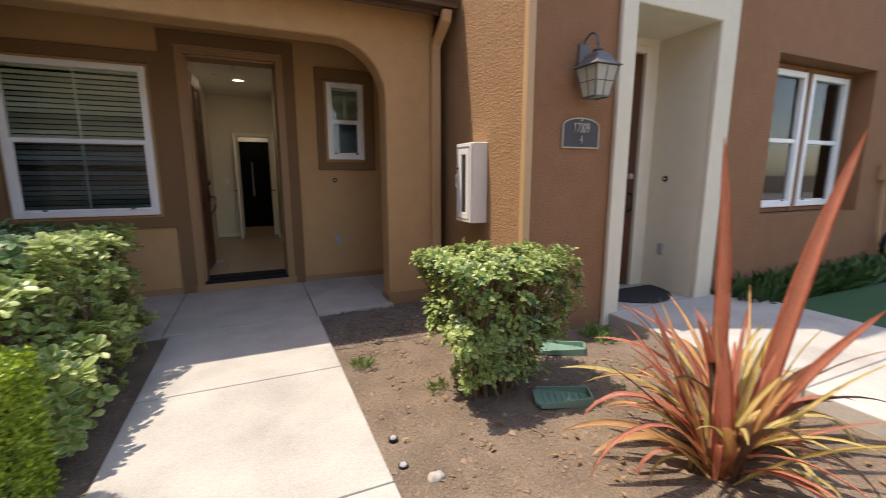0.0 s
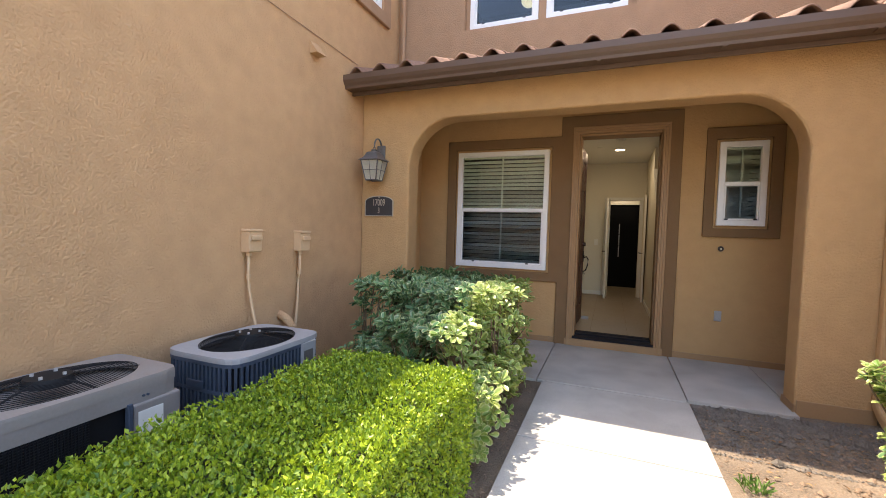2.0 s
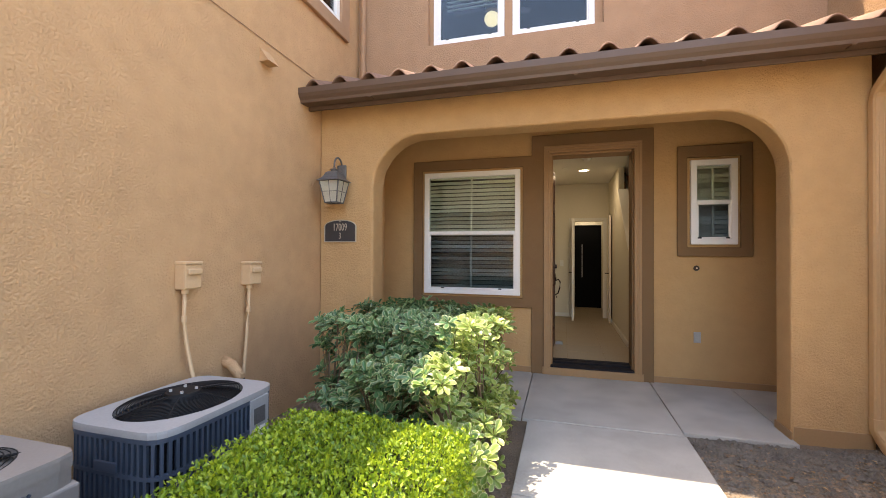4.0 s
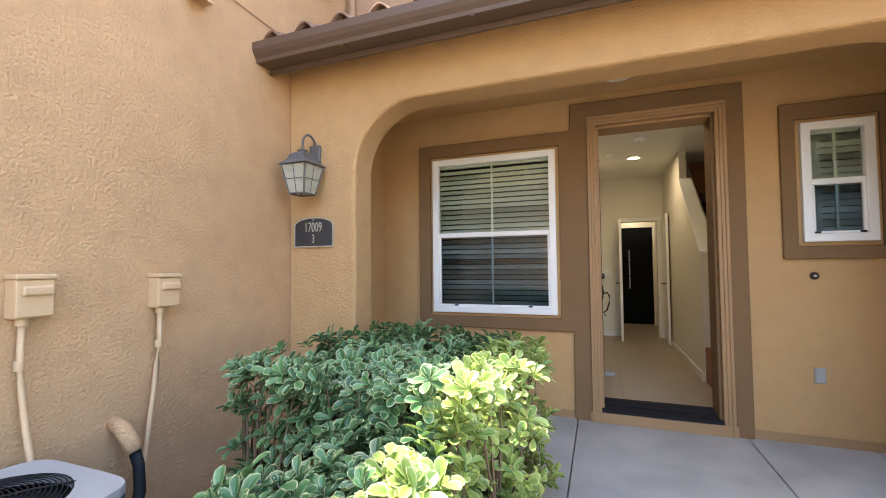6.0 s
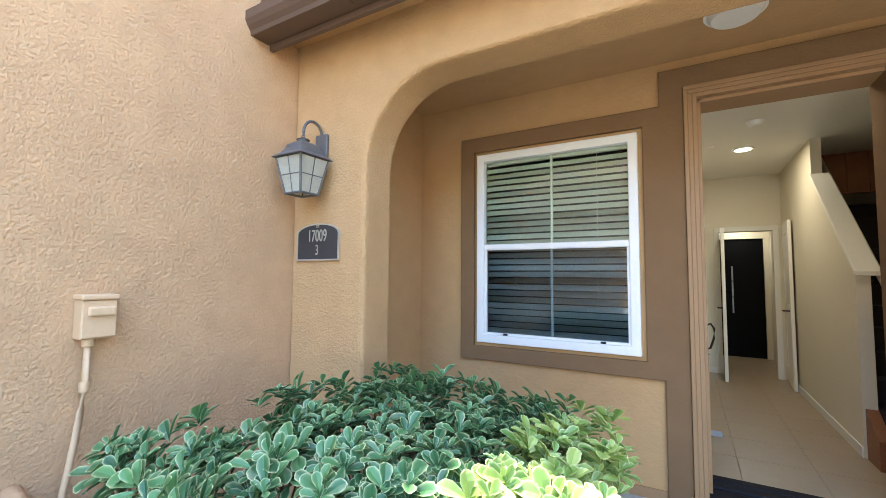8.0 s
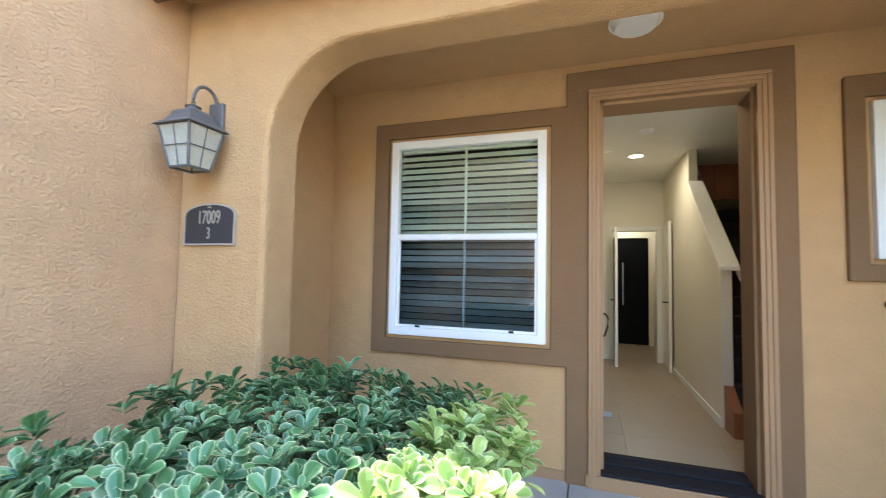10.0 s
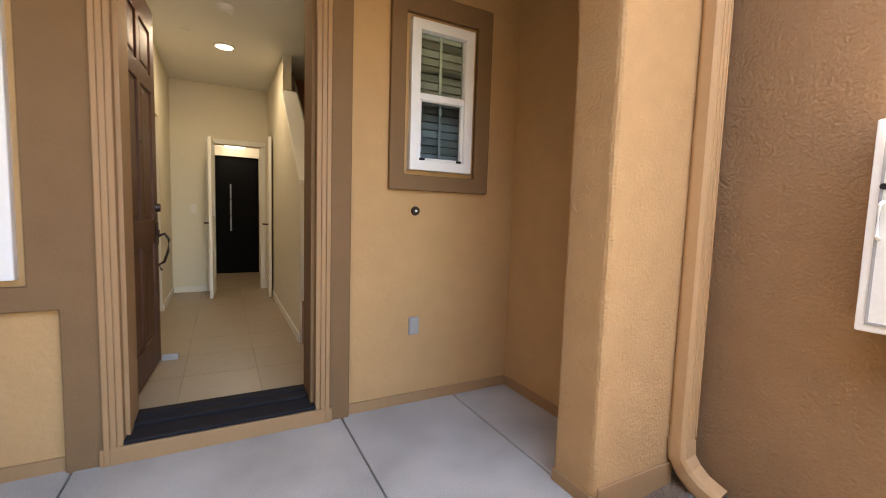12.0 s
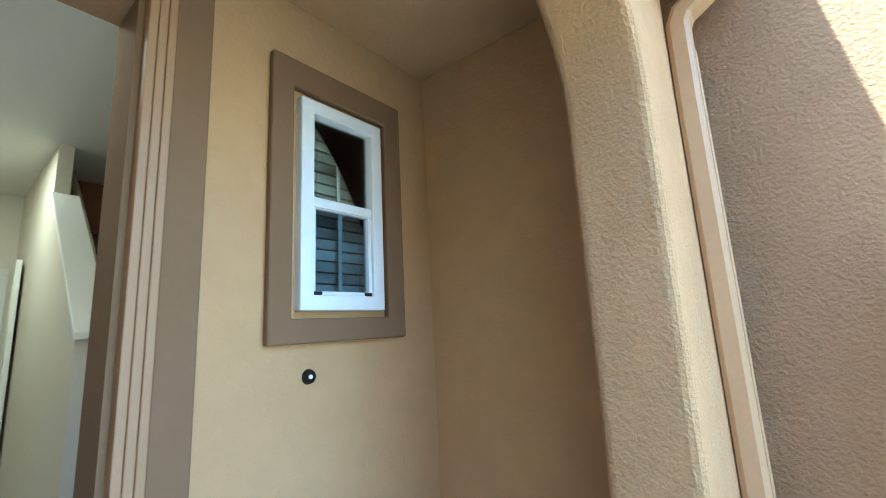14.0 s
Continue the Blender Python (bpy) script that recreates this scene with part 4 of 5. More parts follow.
# ---- fixtures on the walls ----
def lantern(at):
    """A pewter coach lantern; local -y is away from the wall, origin on the wall at the lantern's eave height."""
    L = thing("wall_lantern", "pewter coach lantern with frosted panes on a hooked arm", "wall lamp", "coach lanterns", at)
    part("backplate", box(bmesh.new(), -0.05, -0.022, -0.02, 0.05, 0.0, 0.19, 0.008), LAMP_METAL, L)
    arm = [(0, -0.01, 0.14)] + [(0, -0.01 - 0.075 * (1 - math.cos(a)), 0.16 + 0.09 * math.sin(a)) for a in [math.pi * k / 10 for k in range(11)]]
    part("arm", tube(bmesh.new(), arm + [(0, -0.16, 0.14)], 0.009, 8), LAMP_METAL, L)
    cy = -0.16
    part("ring", tube(bmesh.new(), [(0.014 * math.cos(k * math.pi / 6), cy, 0.135 + 0.016 * math.sin(k * math.pi / 6)) for k in range(13)], 0.003, 6), LAMP_METAL, L)
    bm = cyl(bmesh.new(), (0, cy, 0.085), (0, cy, 0.115), 0.032, 0.032, 16)
    cyl(bm, (0, cy, 0.115), (0, cy, 0.130), 0.040, 0.012, 16)
    part("finial", bm, LAMP_METAL, L)
    bm = bmesh.new()
    rings = []
    for r, z in ((0.125, 0.0), (0.112, 0.012), (0.088, 0.030), (0.072, 0.055), (0.064, 0.080), (0.045, 0.095)):
        rings.append([bm.verts.new((sx * r, cy + sy * r, z)) for sx, sy in ((-1, -1), (1, -1), (1, 1), (-1, 1))])
    for q0, q1 in zip(rings, rings[1:]):
        for k in range(4):
            bm.faces.new((q0[k], q0[(k + 1) % 4], q1[(k + 1) % 4], q1[k]))
    bm.faces.new(rings[0])
    bm.faces.new(rings[-1])
    part("roof", bm, LAMP_METAL, L)
    t, b, h = 0.103, 0.064, -0.21
    for k in range(4):
        rot = Matrix.Translation((0, cy, 0)) @ Matrix.Rotation(math.pi / 2 * k, 4, "Z")
        bm = bmesh.new()
        vs = [bm.verts.new(rot @ Vector(p)) for p in ((-t, -t, -0.005), (t, -t, -0.005), (b, -b, h), (-b, -b, h))]
        f = bm.faces.new(vs)
        bmesh.ops.solidify(bm, geom=[f], thickness=0.004)
        part("pane", bm, LAMP_GLASS, L, "frosted white pane")
        c0, c1 = rot @ Vector((-t, -t, 0)), rot @ Vector((-b, -b, h))
        part("corner_bar", tube(bmesh.new(), [c0, c1], 0.007, 6), LAMP_METAL, L)
        bm = bmesh.new()
        tube(bm, [rot @ Vector((0, -t - 0.003, 0)), rot @ Vector((0, -b - 0.003, h))], 0.003, 5)
        m = (t + b) / 2 + 0.003
        tube(bm, [rot @ Vector((-m, -m, h / 2)), rot @ Vector((m, -m, h / 2))], 0.003, 5)
        part("glazing_bar", bm, LAMP_METAL, L)
        part("foot_bar", tube(bmesh.new(), [rot @ Vector((-b, -b, h)), rot @ Vector((b, -b, h))], 0.007, 6), LAMP_METAL, L)
    return L


lamp1 = lantern(pose(-2.053, 4.429, 2.112))
copy_thing(lamp1, pose(2.905, 2.928, 2.09))


def letters(body, size, x, z, parent, y=-0.016, label=""):
    c = bpy.data.curves.new("number", "FONT")
    c.body, c.size, c.align_x, c.extrude = body, size, "CENTER", 0.002
    o = bpy.data.objects.new("number", c)
    scene.collection.objects.link(o)
    bpy.context.view_layer.update()
    me = bpy.data.meshes.new_from_object(o.evaluated_get(bpy.context.evaluated_depsgraph_get()))
    bpy.data.objects.remove(o)
    me.transform(Matrix.Translation((x, y, z)) @ Matrix.Rotation(math.pi / 2, 4, "X") @ Matrix.Diagonal((0.62, 1.0, 1, 1)))
    me.materials.clear()
    me.materials.append(PEWTER)
    t = new("number", me)
    t.parent = parent
    return t


def plaque(at, unit):
    p = thing("address_plaque", "dark arched address plaque reading 17009 " + unit, "plaque", "address plaques", at)
    def shape(g, lo=0.0):
        w = 0.18 - g
        return [(-w, g), (w, g), (w, 0.165)] + [(w * math.cos(a), 0.165 + (0.065 - g) * math.sin(a)) for a in [math.pi * k / 12 for k in range(1, 12)]] + [(-w, 0.165)]
    part("plate", prism(bmesh.new(), shape(0.004), "y", -0.012, 0), PLAQUE, p)
    part("border", prism(bmesh.new(), shape(0.0), "y", -0.016, -0.001, [shape(0.009)]), PEWTER, p, "worn pewter rim")
    letters("17009", 0.105, 0, 0.118, p)
    letters(unit, 0.09, 0, 0.035, p)
    for z in (0.205, 0.213):
        part("ornament", box(bmesh.new(), -0.012, -0.017, z, 0.012, -0.011, z + 0.004), PEWTER, p)
    return p


plaque(pose(-2.07, 4.429, 1.518), "3")
plaque(pose(2.918, 2.928, 1.525), "4")


def bell_button(at):
    b = thing("doorbell", "round dark doorbell with a pale button", "doorbell", "doorbells", at)
    part("rose", cyl(bmesh.new(), (0, 0, 0), (0, -0.012, 0), 0.030, 0.026, 24), BRONZE, b)
    part("button", cyl(bmesh.new(), (0, -0.010, 0), (0, -0.018, 0), 0.009, 0.008, 14), WHITE, b)
    return b


def outlet_cover(at):
    o = thing("outlet_cover", "grey weatherproof outlet cover", "outlet", "outlets", at)
    part("box", box(bmesh.new(), -0.035, -0.014, -0.058, 0.035, 0, 0.058, 0.005), AC_GREY, o)
    part("flap", box(bmesh.new(), -0.030, -0.022, -0.052, 0.030, -0.0145, 0.046, 0.004), AC_GREY, o)
    part("hinge", cyl(bmesh.new(), (-0.03, -0.018, 0.05), (0.03, -0.018, 0.05), 0.005, n=8), AC_GREY, o)
    return o


bell_button(pose(1.50, 5.708, 1.26))
bell_button(pose(4.400, 3.32, 1.28, 0, 0, -90))
outlet_cover(pose(1.505, 5.708, 0.515))
outlet_cover(pose(4.400, 3.30, 0.56, 0, 0, -90))

porch_light = thing("porch_light", "round white ceiling light under the porch", "ceiling light")
part("diffuser", cyl(bmesh.new(), (0.15, 5.22, 2.815), (0.15, 5.22, 2.848), 0.11, 0.135, 28), WHITE, porch_light)
part("base", cyl(bmesh.new(), (0.15, 5.22, 2.846), (0.15, 5.22, 2.86), 0.145, 0.145, 28), WHITE, porch_light)


def disconnect(y0, y1, z0, z1, foot):
    """A painted electrical disconnect box on the west wall, its flexible conduit running down to the point foot."""
    d = thing("disconnect_box", "tan painted electrical box with a conduit below", "electrical box", "disconnect boxes")
    x = -2.309
    yc = y0 + 0.045
    part("box", box(bmesh.new(), x, y0 + 0.004, z0, x + 0.078, y1 - 0.004, z1 - 0.012, 0.005), BOX_PAINT, d)
    part("lid", box(bmesh.new(), x + 0.002, y0 - 0.003, z1 - 0.022, x + 0.098, y1 + 0.003, z1, 0.006), BOX_PAINT, d)
    part("cover", box(bmesh.new(), x + 0.079, y0 + 0.002, z0 + 0.006, x + 0.088, y1 - 0.002, z1 - 0.024, 0.004), BOX_PAINT, d)
    part("handle", box(bmesh.new(), x + 0.089, y0 + 0.018, z0 + 0.095, x + 0.106, y1 - 0.008, z0 + 0.135, 0.008), BOX_PAINT, d)
    part("collar", cyl(bmesh.new(), (x + 0.04, yc, z0), (x + 0.04, yc, z0 - 0.03), 0.021), BOX_PAINT, d)
    run = [(x + 0.04, yc, z0 - 0.01), (x + 0.038, yc - 0.004, z0 - 0.19)]
    run += [(x + 0.038 + (foot[0] - x - 0.038) * (k / 7) ** 1.6, yc + (foot[1] - yc) * (k / 7) ** 1.25, z0 - 0.19 + (foot[2] - z0 + 0.19) * k / 7) for k in range(1, 8)]
    part("conduit", tube(bmesh.new(), run, 0.0125, 10), BOX_PAINT, d, "", True)
    part("coupling", cyl(bmesh.new(), (x + 0.038, yc - 0.004, z0 - 0.175), (x + 0.038, yc - 0.004, z0 - 0.215), 0.0175), BOX_PAINT, d)
    return d


disconnect(2.735, 2.868, 1.168, 1.352, (-2.17, 2.79, 0.50))
disconnect(3.320, 3.445, 1.158, 1.342, (-2.22, 3.235, 0.20))
stub = thing("refrigerant_line", "capped tan wall sleeve with a black insulated line", "pipe")
part("sleeve", tube(bmesh.new(), [(-2.32, 3.17, 0.60), (-2.25, 3.17, 0.575), (-2.20, 3.175, 0.52), (-2.17, 3.18, 0.47)], 0.038, 14), PEACH, stub, "", True)
part("insulation", tube(bmesh.new(), [(-2.172, 3.18, 0.475), (-2.14, 3.18, 0.41), (-2.10, 3.16, 0.30), (-2.06, 3.07, 0.1), (-2.0, 2.87, 0.03)], 0.026, 12), BLACK, stub, "", True)
hood = thing("wall_vent", "small tan wedge-shaped vent hood", "vent")
part("hood", prism(bmesh.new(), [(-2.309, 3.0), (-2.22, 3.0), (-2.309, 3.12)], "y", 3.51, 3.64), PEACH, hood)
cable = thing("cable", "thin cable running along the peach wall", "cable")
part("wire", tube(bmesh.new(), [(-2.304, 1.2, 3.26), (-2.304, 2.77, 3.22), (-2.304, 4.3, 3.175)], 0.0035, 6), UPPER, cable)

# extinguisher cabinet
cab = thing("extinguisher_cabinet", "white metal fire extinguisher cabinet with a glazed door", "cabinet")
part("body", box(bmesh.new(), 2.305, 3.54, 0.90, 2.449, 3.83, 1.60, 0.006), CABINET, cab)
soften(part("door", prism(bmesh.new(), rect(3.545, 0.905, 3.825, 1.595), "x", 2.285, 2.302, [rect(3.64, 0.99, 3.73, 1.50)]), CABINET, cab), 0.003)
part("glass", box(bmesh.new(), 2.292, 3.64, 0.99, 2.296, 3.73, 1.50), mat("cabinet_glass", (0.03, 0.035, 0.04), 0.08, 0.1, bump=0), cab)
part("gasket", prism(bmesh.new(), rect(3.57, 0.93, 3.80, 1.57), "x", 2.281, 2.284, [rect(3.578, 0.938, 3.792, 1.562)]), AC_GREY, cab)
part("handle", tube(bmesh.new(), [(2.285, 3.79, 1.33), (2.262, 3.79, 1.32), (2.262, 3.79, 1.22), (2.285, 3.79, 1.21)], 0.006, 8), CABINET, cab)
part("lock", cyl(bmesh.new(), (2.285, 3.79, 1.38), (2.275, 3.79, 1.38), 0.010, n=12), BLACK, cab)


# ---- air conditioners ----
def ring_plate(bm, outer, inner, z0, z1):
    n = len(outer)
    q = [[bm.verts.new((x, y, z)) for x, y in lp] for lp, z in ((outer, z0), (outer, z1 - 0.012), ([(x * 0.985 + 0.015 * mx, y * 0.985 + 0.015 * my) for (x, y), (mx, my) in zip(outer, inner)], z1), (inner, z1 + 0.004), (inner, z1 - 0.03))]
    for a, b in zip(q, q[1:]):
        for k in range(n):
            bm.faces.new((a[k], a[(k + 1) % n], b[(k + 1) % n], b[k]))
    return bm


def condenser(name, x0, y0, x1, y1, h, r, body_mat, top_mat, kind, label):
    """An outdoor condenser: base, coil, louvred or mesh sides, a top ring with a fan under a wire guard."""
    A = thing(name, label, "air conditioner", "condensers")
    cx, cy = (x0 + x1) / 2, (y0 + y1) / 2
    N = 72

    def around(g, rad):
        pts = []
        hx, hy = (x1 - x0) / 2 - g, (y1 - y0) / 2 - g
        for k in range(N):
            a = 2 * math.pi * k / N
            c, s = math.cos(a), math.sin(a)
            p = 7.0 if kind == "louvre" else 12.0
            f = (abs(c / hx) ** p + abs(s / hy) ** p) ** (-1 / p)
            pts.append((cx + c * f, cy + s * f))
        return pts
    out = around(0, r)
    rx, ry = (x1 - x0) * 0.43, (y1 - y0) * 0.41
    inn = [(cx + rx * math.cos(2 * math.pi * k / N), cy + ry * math.sin(2 * math.pi * k / N)) for k in range(N)]
    pad = part("pad", box(bmesh.new(), x0 - 0.05, y0 - 0.05, -0.05, x1 + 0.05, y1 + 0.05, 0.04, 0.01), CONCRETE, A)
    part("base_pan", prism(bmesh.new(), around(0.004, r), "z", 0.04, 0.09), body_mat, A)
    part("coil", prism(bmesh.new(), around(0.035, r), "z", 0.09, h - 0.06), BLACK, A)
    part("top_cover", ring_plate(bmesh.new(), out, inn, h - (0.032 if kind == "louvre" else 0.055), h), top_mat, A)
    bm = bmesh.new()
    if kind == "louvre":
        long_pts = around(0.008, r)
        per = [0.0]
        for k in range(N):
            a, b = long_pts[k], long_pts[(k + 1) % N]
            per.append(per[-1] + math.dist(a, b))
        total = per[-1]
        cnt = int(total / 0.032)
        for i in range(cnt):
            s = total * i / cnt
            k = max(j for j in range(N) if per[j] <= s)
            u = (s - per[k]) / (per[k + 1] - per[k])
            a, b = Vector(long_pts[k]), Vector(long_pts[(k + 1) % N])
            p = a.lerp(b, u)
            d = (b - a).normalized() * 0.0075
            nn = Vector((d.y, -d.x)).normalized()
            for z0, z1 in ((0.095, 0.22), (0.235, 0.40), (0.415, h - 0.045)):
                q = [bm.verts.new((p.x + sd * d.x + o * nn.x, p.y + sd * d.y + o * nn.y, z)) for z in (z0, z1) for sd, o in ((-1, -0.012), (1, -0.012), (1, 0.006), (-1, 0.006))]
                for f in ((0, 1, 5, 4), (1, 2, 6, 5), (2, 3, 7, 6), (3, 0, 4, 7), (4, 5, 6, 7), (3, 2, 1, 0)):
                    bm.faces.new([q[j] for j in f])
        part("louvres", bm, body_mat, A)["kind"] = "stuff"
        for z0, z1 in ((0.085, 0.10), (0.218, 0.238), (0.398, 0.418), (h - 0.055, h - 0.030)):
            part("band", prism(bmesh.new(), around(0.002, r), "z", z0, z1, [around(0.02, r)]), body_mat, A)
        part("corner_panel", box(bmesh.new(), x1 - 0.03, y1 - 0.24, 0.09, x1 + 0.002, y1 - 0.085, h - 0.033, 0.006), top_mat, A)
        for k, (zz, hh) in enumerate(((h - 0.18, 0.09), (h - 0.27, 0.07))):
            part("data_label", box(bmesh.new(), x1 + 0.003, y1 - 0.21, zz, x1 + 0.005, y1 - 0.12, zz + hh), WHITE if k else LAMP_METAL, A, "printed data label")
        part("badge", box(bmesh.new(), x0 + 0.22, y0 - 0.004, h - 0.20, x0 + 0.36, y0 + 0.004, h - 0.15, 0.004), body_mat, A)
    else:
        z0, z1 = 0.10, h - 0.12
        ys = y0 + 0.03
        # perforated guard on the long side: crossing bars
        for k in range(34):
            y = ys + 0.0125 * k
            box(bm, x1 - 0.004, y, z0, x1 + 0.002, y + 0.004, z1)
        for k in range(36):
            z = z0 + (z1 - z0) * k / 36
            box(bm, x1 - 0.003, ys, z, x1 + 0.003, ys + 0.43, z + 0.004)
        part("guard_mesh", bm, BLACK, A)["kind"] = "stuff"
        part("skirt", prism(bmesh.new(), around(0.003, r), "z", h - 0.12, h - 0.054), body_mat, A)
        part("service_panel", box(bmesh.new(), x1 - 0.10, y1 - 0.24, 0.09, x1 + 0.006, y1 - 0.006, h - 0.12, 0.01), body_mat, A)
        part("end_panel", box(bmesh.new(), x0 + 0.02, y1 - 0.02, 0.09, x1 - 0.02, y1 - 0.002, h - 0.12, 0.008), body_mat, A)
        part("post", box(bmesh.new(), x1 - 0.02, y1 - 0.265, 0.09, x1 + 0.010, y1 - 0.243, h - 0.11, 0.004), AC_BLUE, A)
        part("data_label", box(bmesh.new(), x1 + 0.0065, y1 - 0.22, h - 0.32, x1 + 0.009, y1 - 0.10, h - 0.16), WHITE, A, "white data label")
        for yy in (y1 - 0.19, y1 - 0.17):
            part("screw", cyl(bmesh.new(), (x1 - 0.01, yy, h - 0.09), (x1 + 0.004, yy, h - 0.09), 0.006, n=8), AC_BLUE, A)
    shroud = bmesh.new()
    cyl(shroud, (cx, cy, h - 0.30), (cx, cy, h - 0.28), min(rx, ry), None, 32)
    part("well", shroud, BLACK, A)
    fanp = part("fan", cyl(bmesh.new(), (cx, cy, h - 0.16), (cx, cy, h - 0.07), 0.07, 0.06, 20), BLACK, A)
    for k in range(4):
        bm = box(bmesh.new(), 0.06, -0.07, -0.004, min(rx, ry) - 0.02, 0.07, 0.004, 0.003)
        bmesh.ops.transform(bm, matrix=Matrix.Translation((cx, cy, h - 0.12)) @ Matrix.Rotation(math.pi / 2 * k + 0.4, 4, "Z") @ Matrix.Rotation(0.4, 4, "X"), verts=bm.verts)
        part("blade", bm, BLACK, fanp)
    rings = 22 if kind == "louvre" else 18
    for i in range(1, rings + 1):
        f = i / rings
        lift = h + 0.004 + 0.035 * (1 - f * f)
        part("guard_ring", tube(bmesh.new(), [(cx + rx * f * math.cos(2 * math.pi * k / 36), cy + ry * f * math.sin(2 * math.pi * k / 36), lift) for k in range(37)], 0.0022, 5), BLACK, A)
    for k in range(6):
        a = 2 * math.pi * k / 6 + 0.2
        part("guard_spoke", tube(bmesh.new(), [(cx + rx * f * math.cos(a), cy + ry * f * math.sin(a), h + 0.002 + 0.035 * (1 - f * f)) for f in (0.05, 0.3, 0.6, 0.85, 1.02)], 0.0045, 6), BLACK, A)
    bm = cyl(bmesh.new(), (cx, cy, h + 0.01), (cx, cy, h + 0.048), 0.095, 0.085, 24)
    part("motor_cap", bm, BLACK, A)
    for k in range(4):
        a = 2 * math.pi * k / 4 + 0.7
        part("bolt", cyl(bmesh.new(), (cx + 0.06 * math.cos(a), cy + 0.06 * math.sin(a), h + 0.046), (cx + 0.06 * math.cos(a), cy + 0.06 * math.sin(a), h + 0.060), 0.008, n=8), AC_GREY, A)
    return A


condenser("condenser_unit", -2.16, 2.01, -1.56, 2.80, 0.615, 0.08, AC_BLUE, AC_GREY, "louvre", "slate blue louvred condenser with a pale grey top")
condenser("condenser_unit", -2.22, 0.92, -1.70, 1.80, 0.635, 0.08, AC_TAUPE, AC_TAUPE, "mesh", "taupe condenser with a dark mesh side and white label")


# ---- planting ----
rng = np.random.default_rng(7)


def unit_vectors(n):
    v = rng.normal(size=(n, 3))
    return v / np.linalg.norm(v, axis=1, keepdims=True)


def lump(p, s, amp):
    return amp * noise.noise(Vector((p[0] * s, p[1] * s, p[2] * s)))


def hedge(x0, y0, x1, y1, h, count):
    """A clipped boxwood hedge: small leaves thick on a slightly uneven box, a solid dark green block within."""
    H = thing("boxwood_hedge", "clipped bright green boxwood hedge", "hedge")
    # top, two sides, two ends by area
    top, side, end = (x1 - x0) * (y1 - y0), (y1 - y0) * h, (x1 - x0) * h
    areas = np.array([top * 1.6, side, side, end, end])
    pick = rng.choice(5, count, p=areas / areas.sum())
    u, v = rng.random(count), rng.random(count)
    P = np.zeros((count, 3))
    Nn = np.zeros((count, 3))
    for f, (fx, fy, fz, nv) in enumerate(((u, v, np.ones(count), (0, 0, 1)), (np.ones(count), u, v, (1, 0, 0)), (np.zeros(count), u, v, (-1, 0, 0)), (u, np.ones(count), v, (0, 1, 0)), (u, np.zeros(count), v, (0, -1, 0)))):
        s = pick == f
        P[s] = np.stack([x0 + fx * (x1 - x0), y0 + fy * (y1 - y0), 0.03 + fz * (h - 0.03)], 1)[s]
        Nn[s] = nv
    # rounded shoulders, uneven clip, depth
    ex = np.minimum(P[:, 0] - x0, x1 - P[:, 0])
    P[:, 2] -= np.where(pick == 0, 0.06 * np.exp(-ex / 0.05), 0)
    off = np.array([lump(p, 3.0, 0.035) + lump(p, 11.0, 0.022) for p in P]) - rng.exponential(0.022, count) + (rng.random(count) < 0.02) * rng.random(count) * 0.05
    P += Nn * off[:, None]
    W = Nn * 0.6 + unit_vectors(count) * 0.9 + np.array((0, 0, 0.35))
    U = Nn + unit_vectors(count) * 0.8
    ln = rng.uniform(0.013, 0.025, count)
    leaves("foliage", P, W, U, ln, ln * rng.uniform(0.55, 0.75, count), BOXWOOD, H, broad=False)
    # plain dark green block that fills the gaps between the leaves
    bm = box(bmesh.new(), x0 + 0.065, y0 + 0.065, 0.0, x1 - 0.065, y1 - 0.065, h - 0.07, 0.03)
    part("core_block", bm, mat("hedge_core", (0.045, 0.065, 0.014), 0.95, 0.5, 30, 120, 0.8, 0.02), H)
    return H


hedge(-1.14, -1.6, -0.27, 2.36, 0.66, 150000)


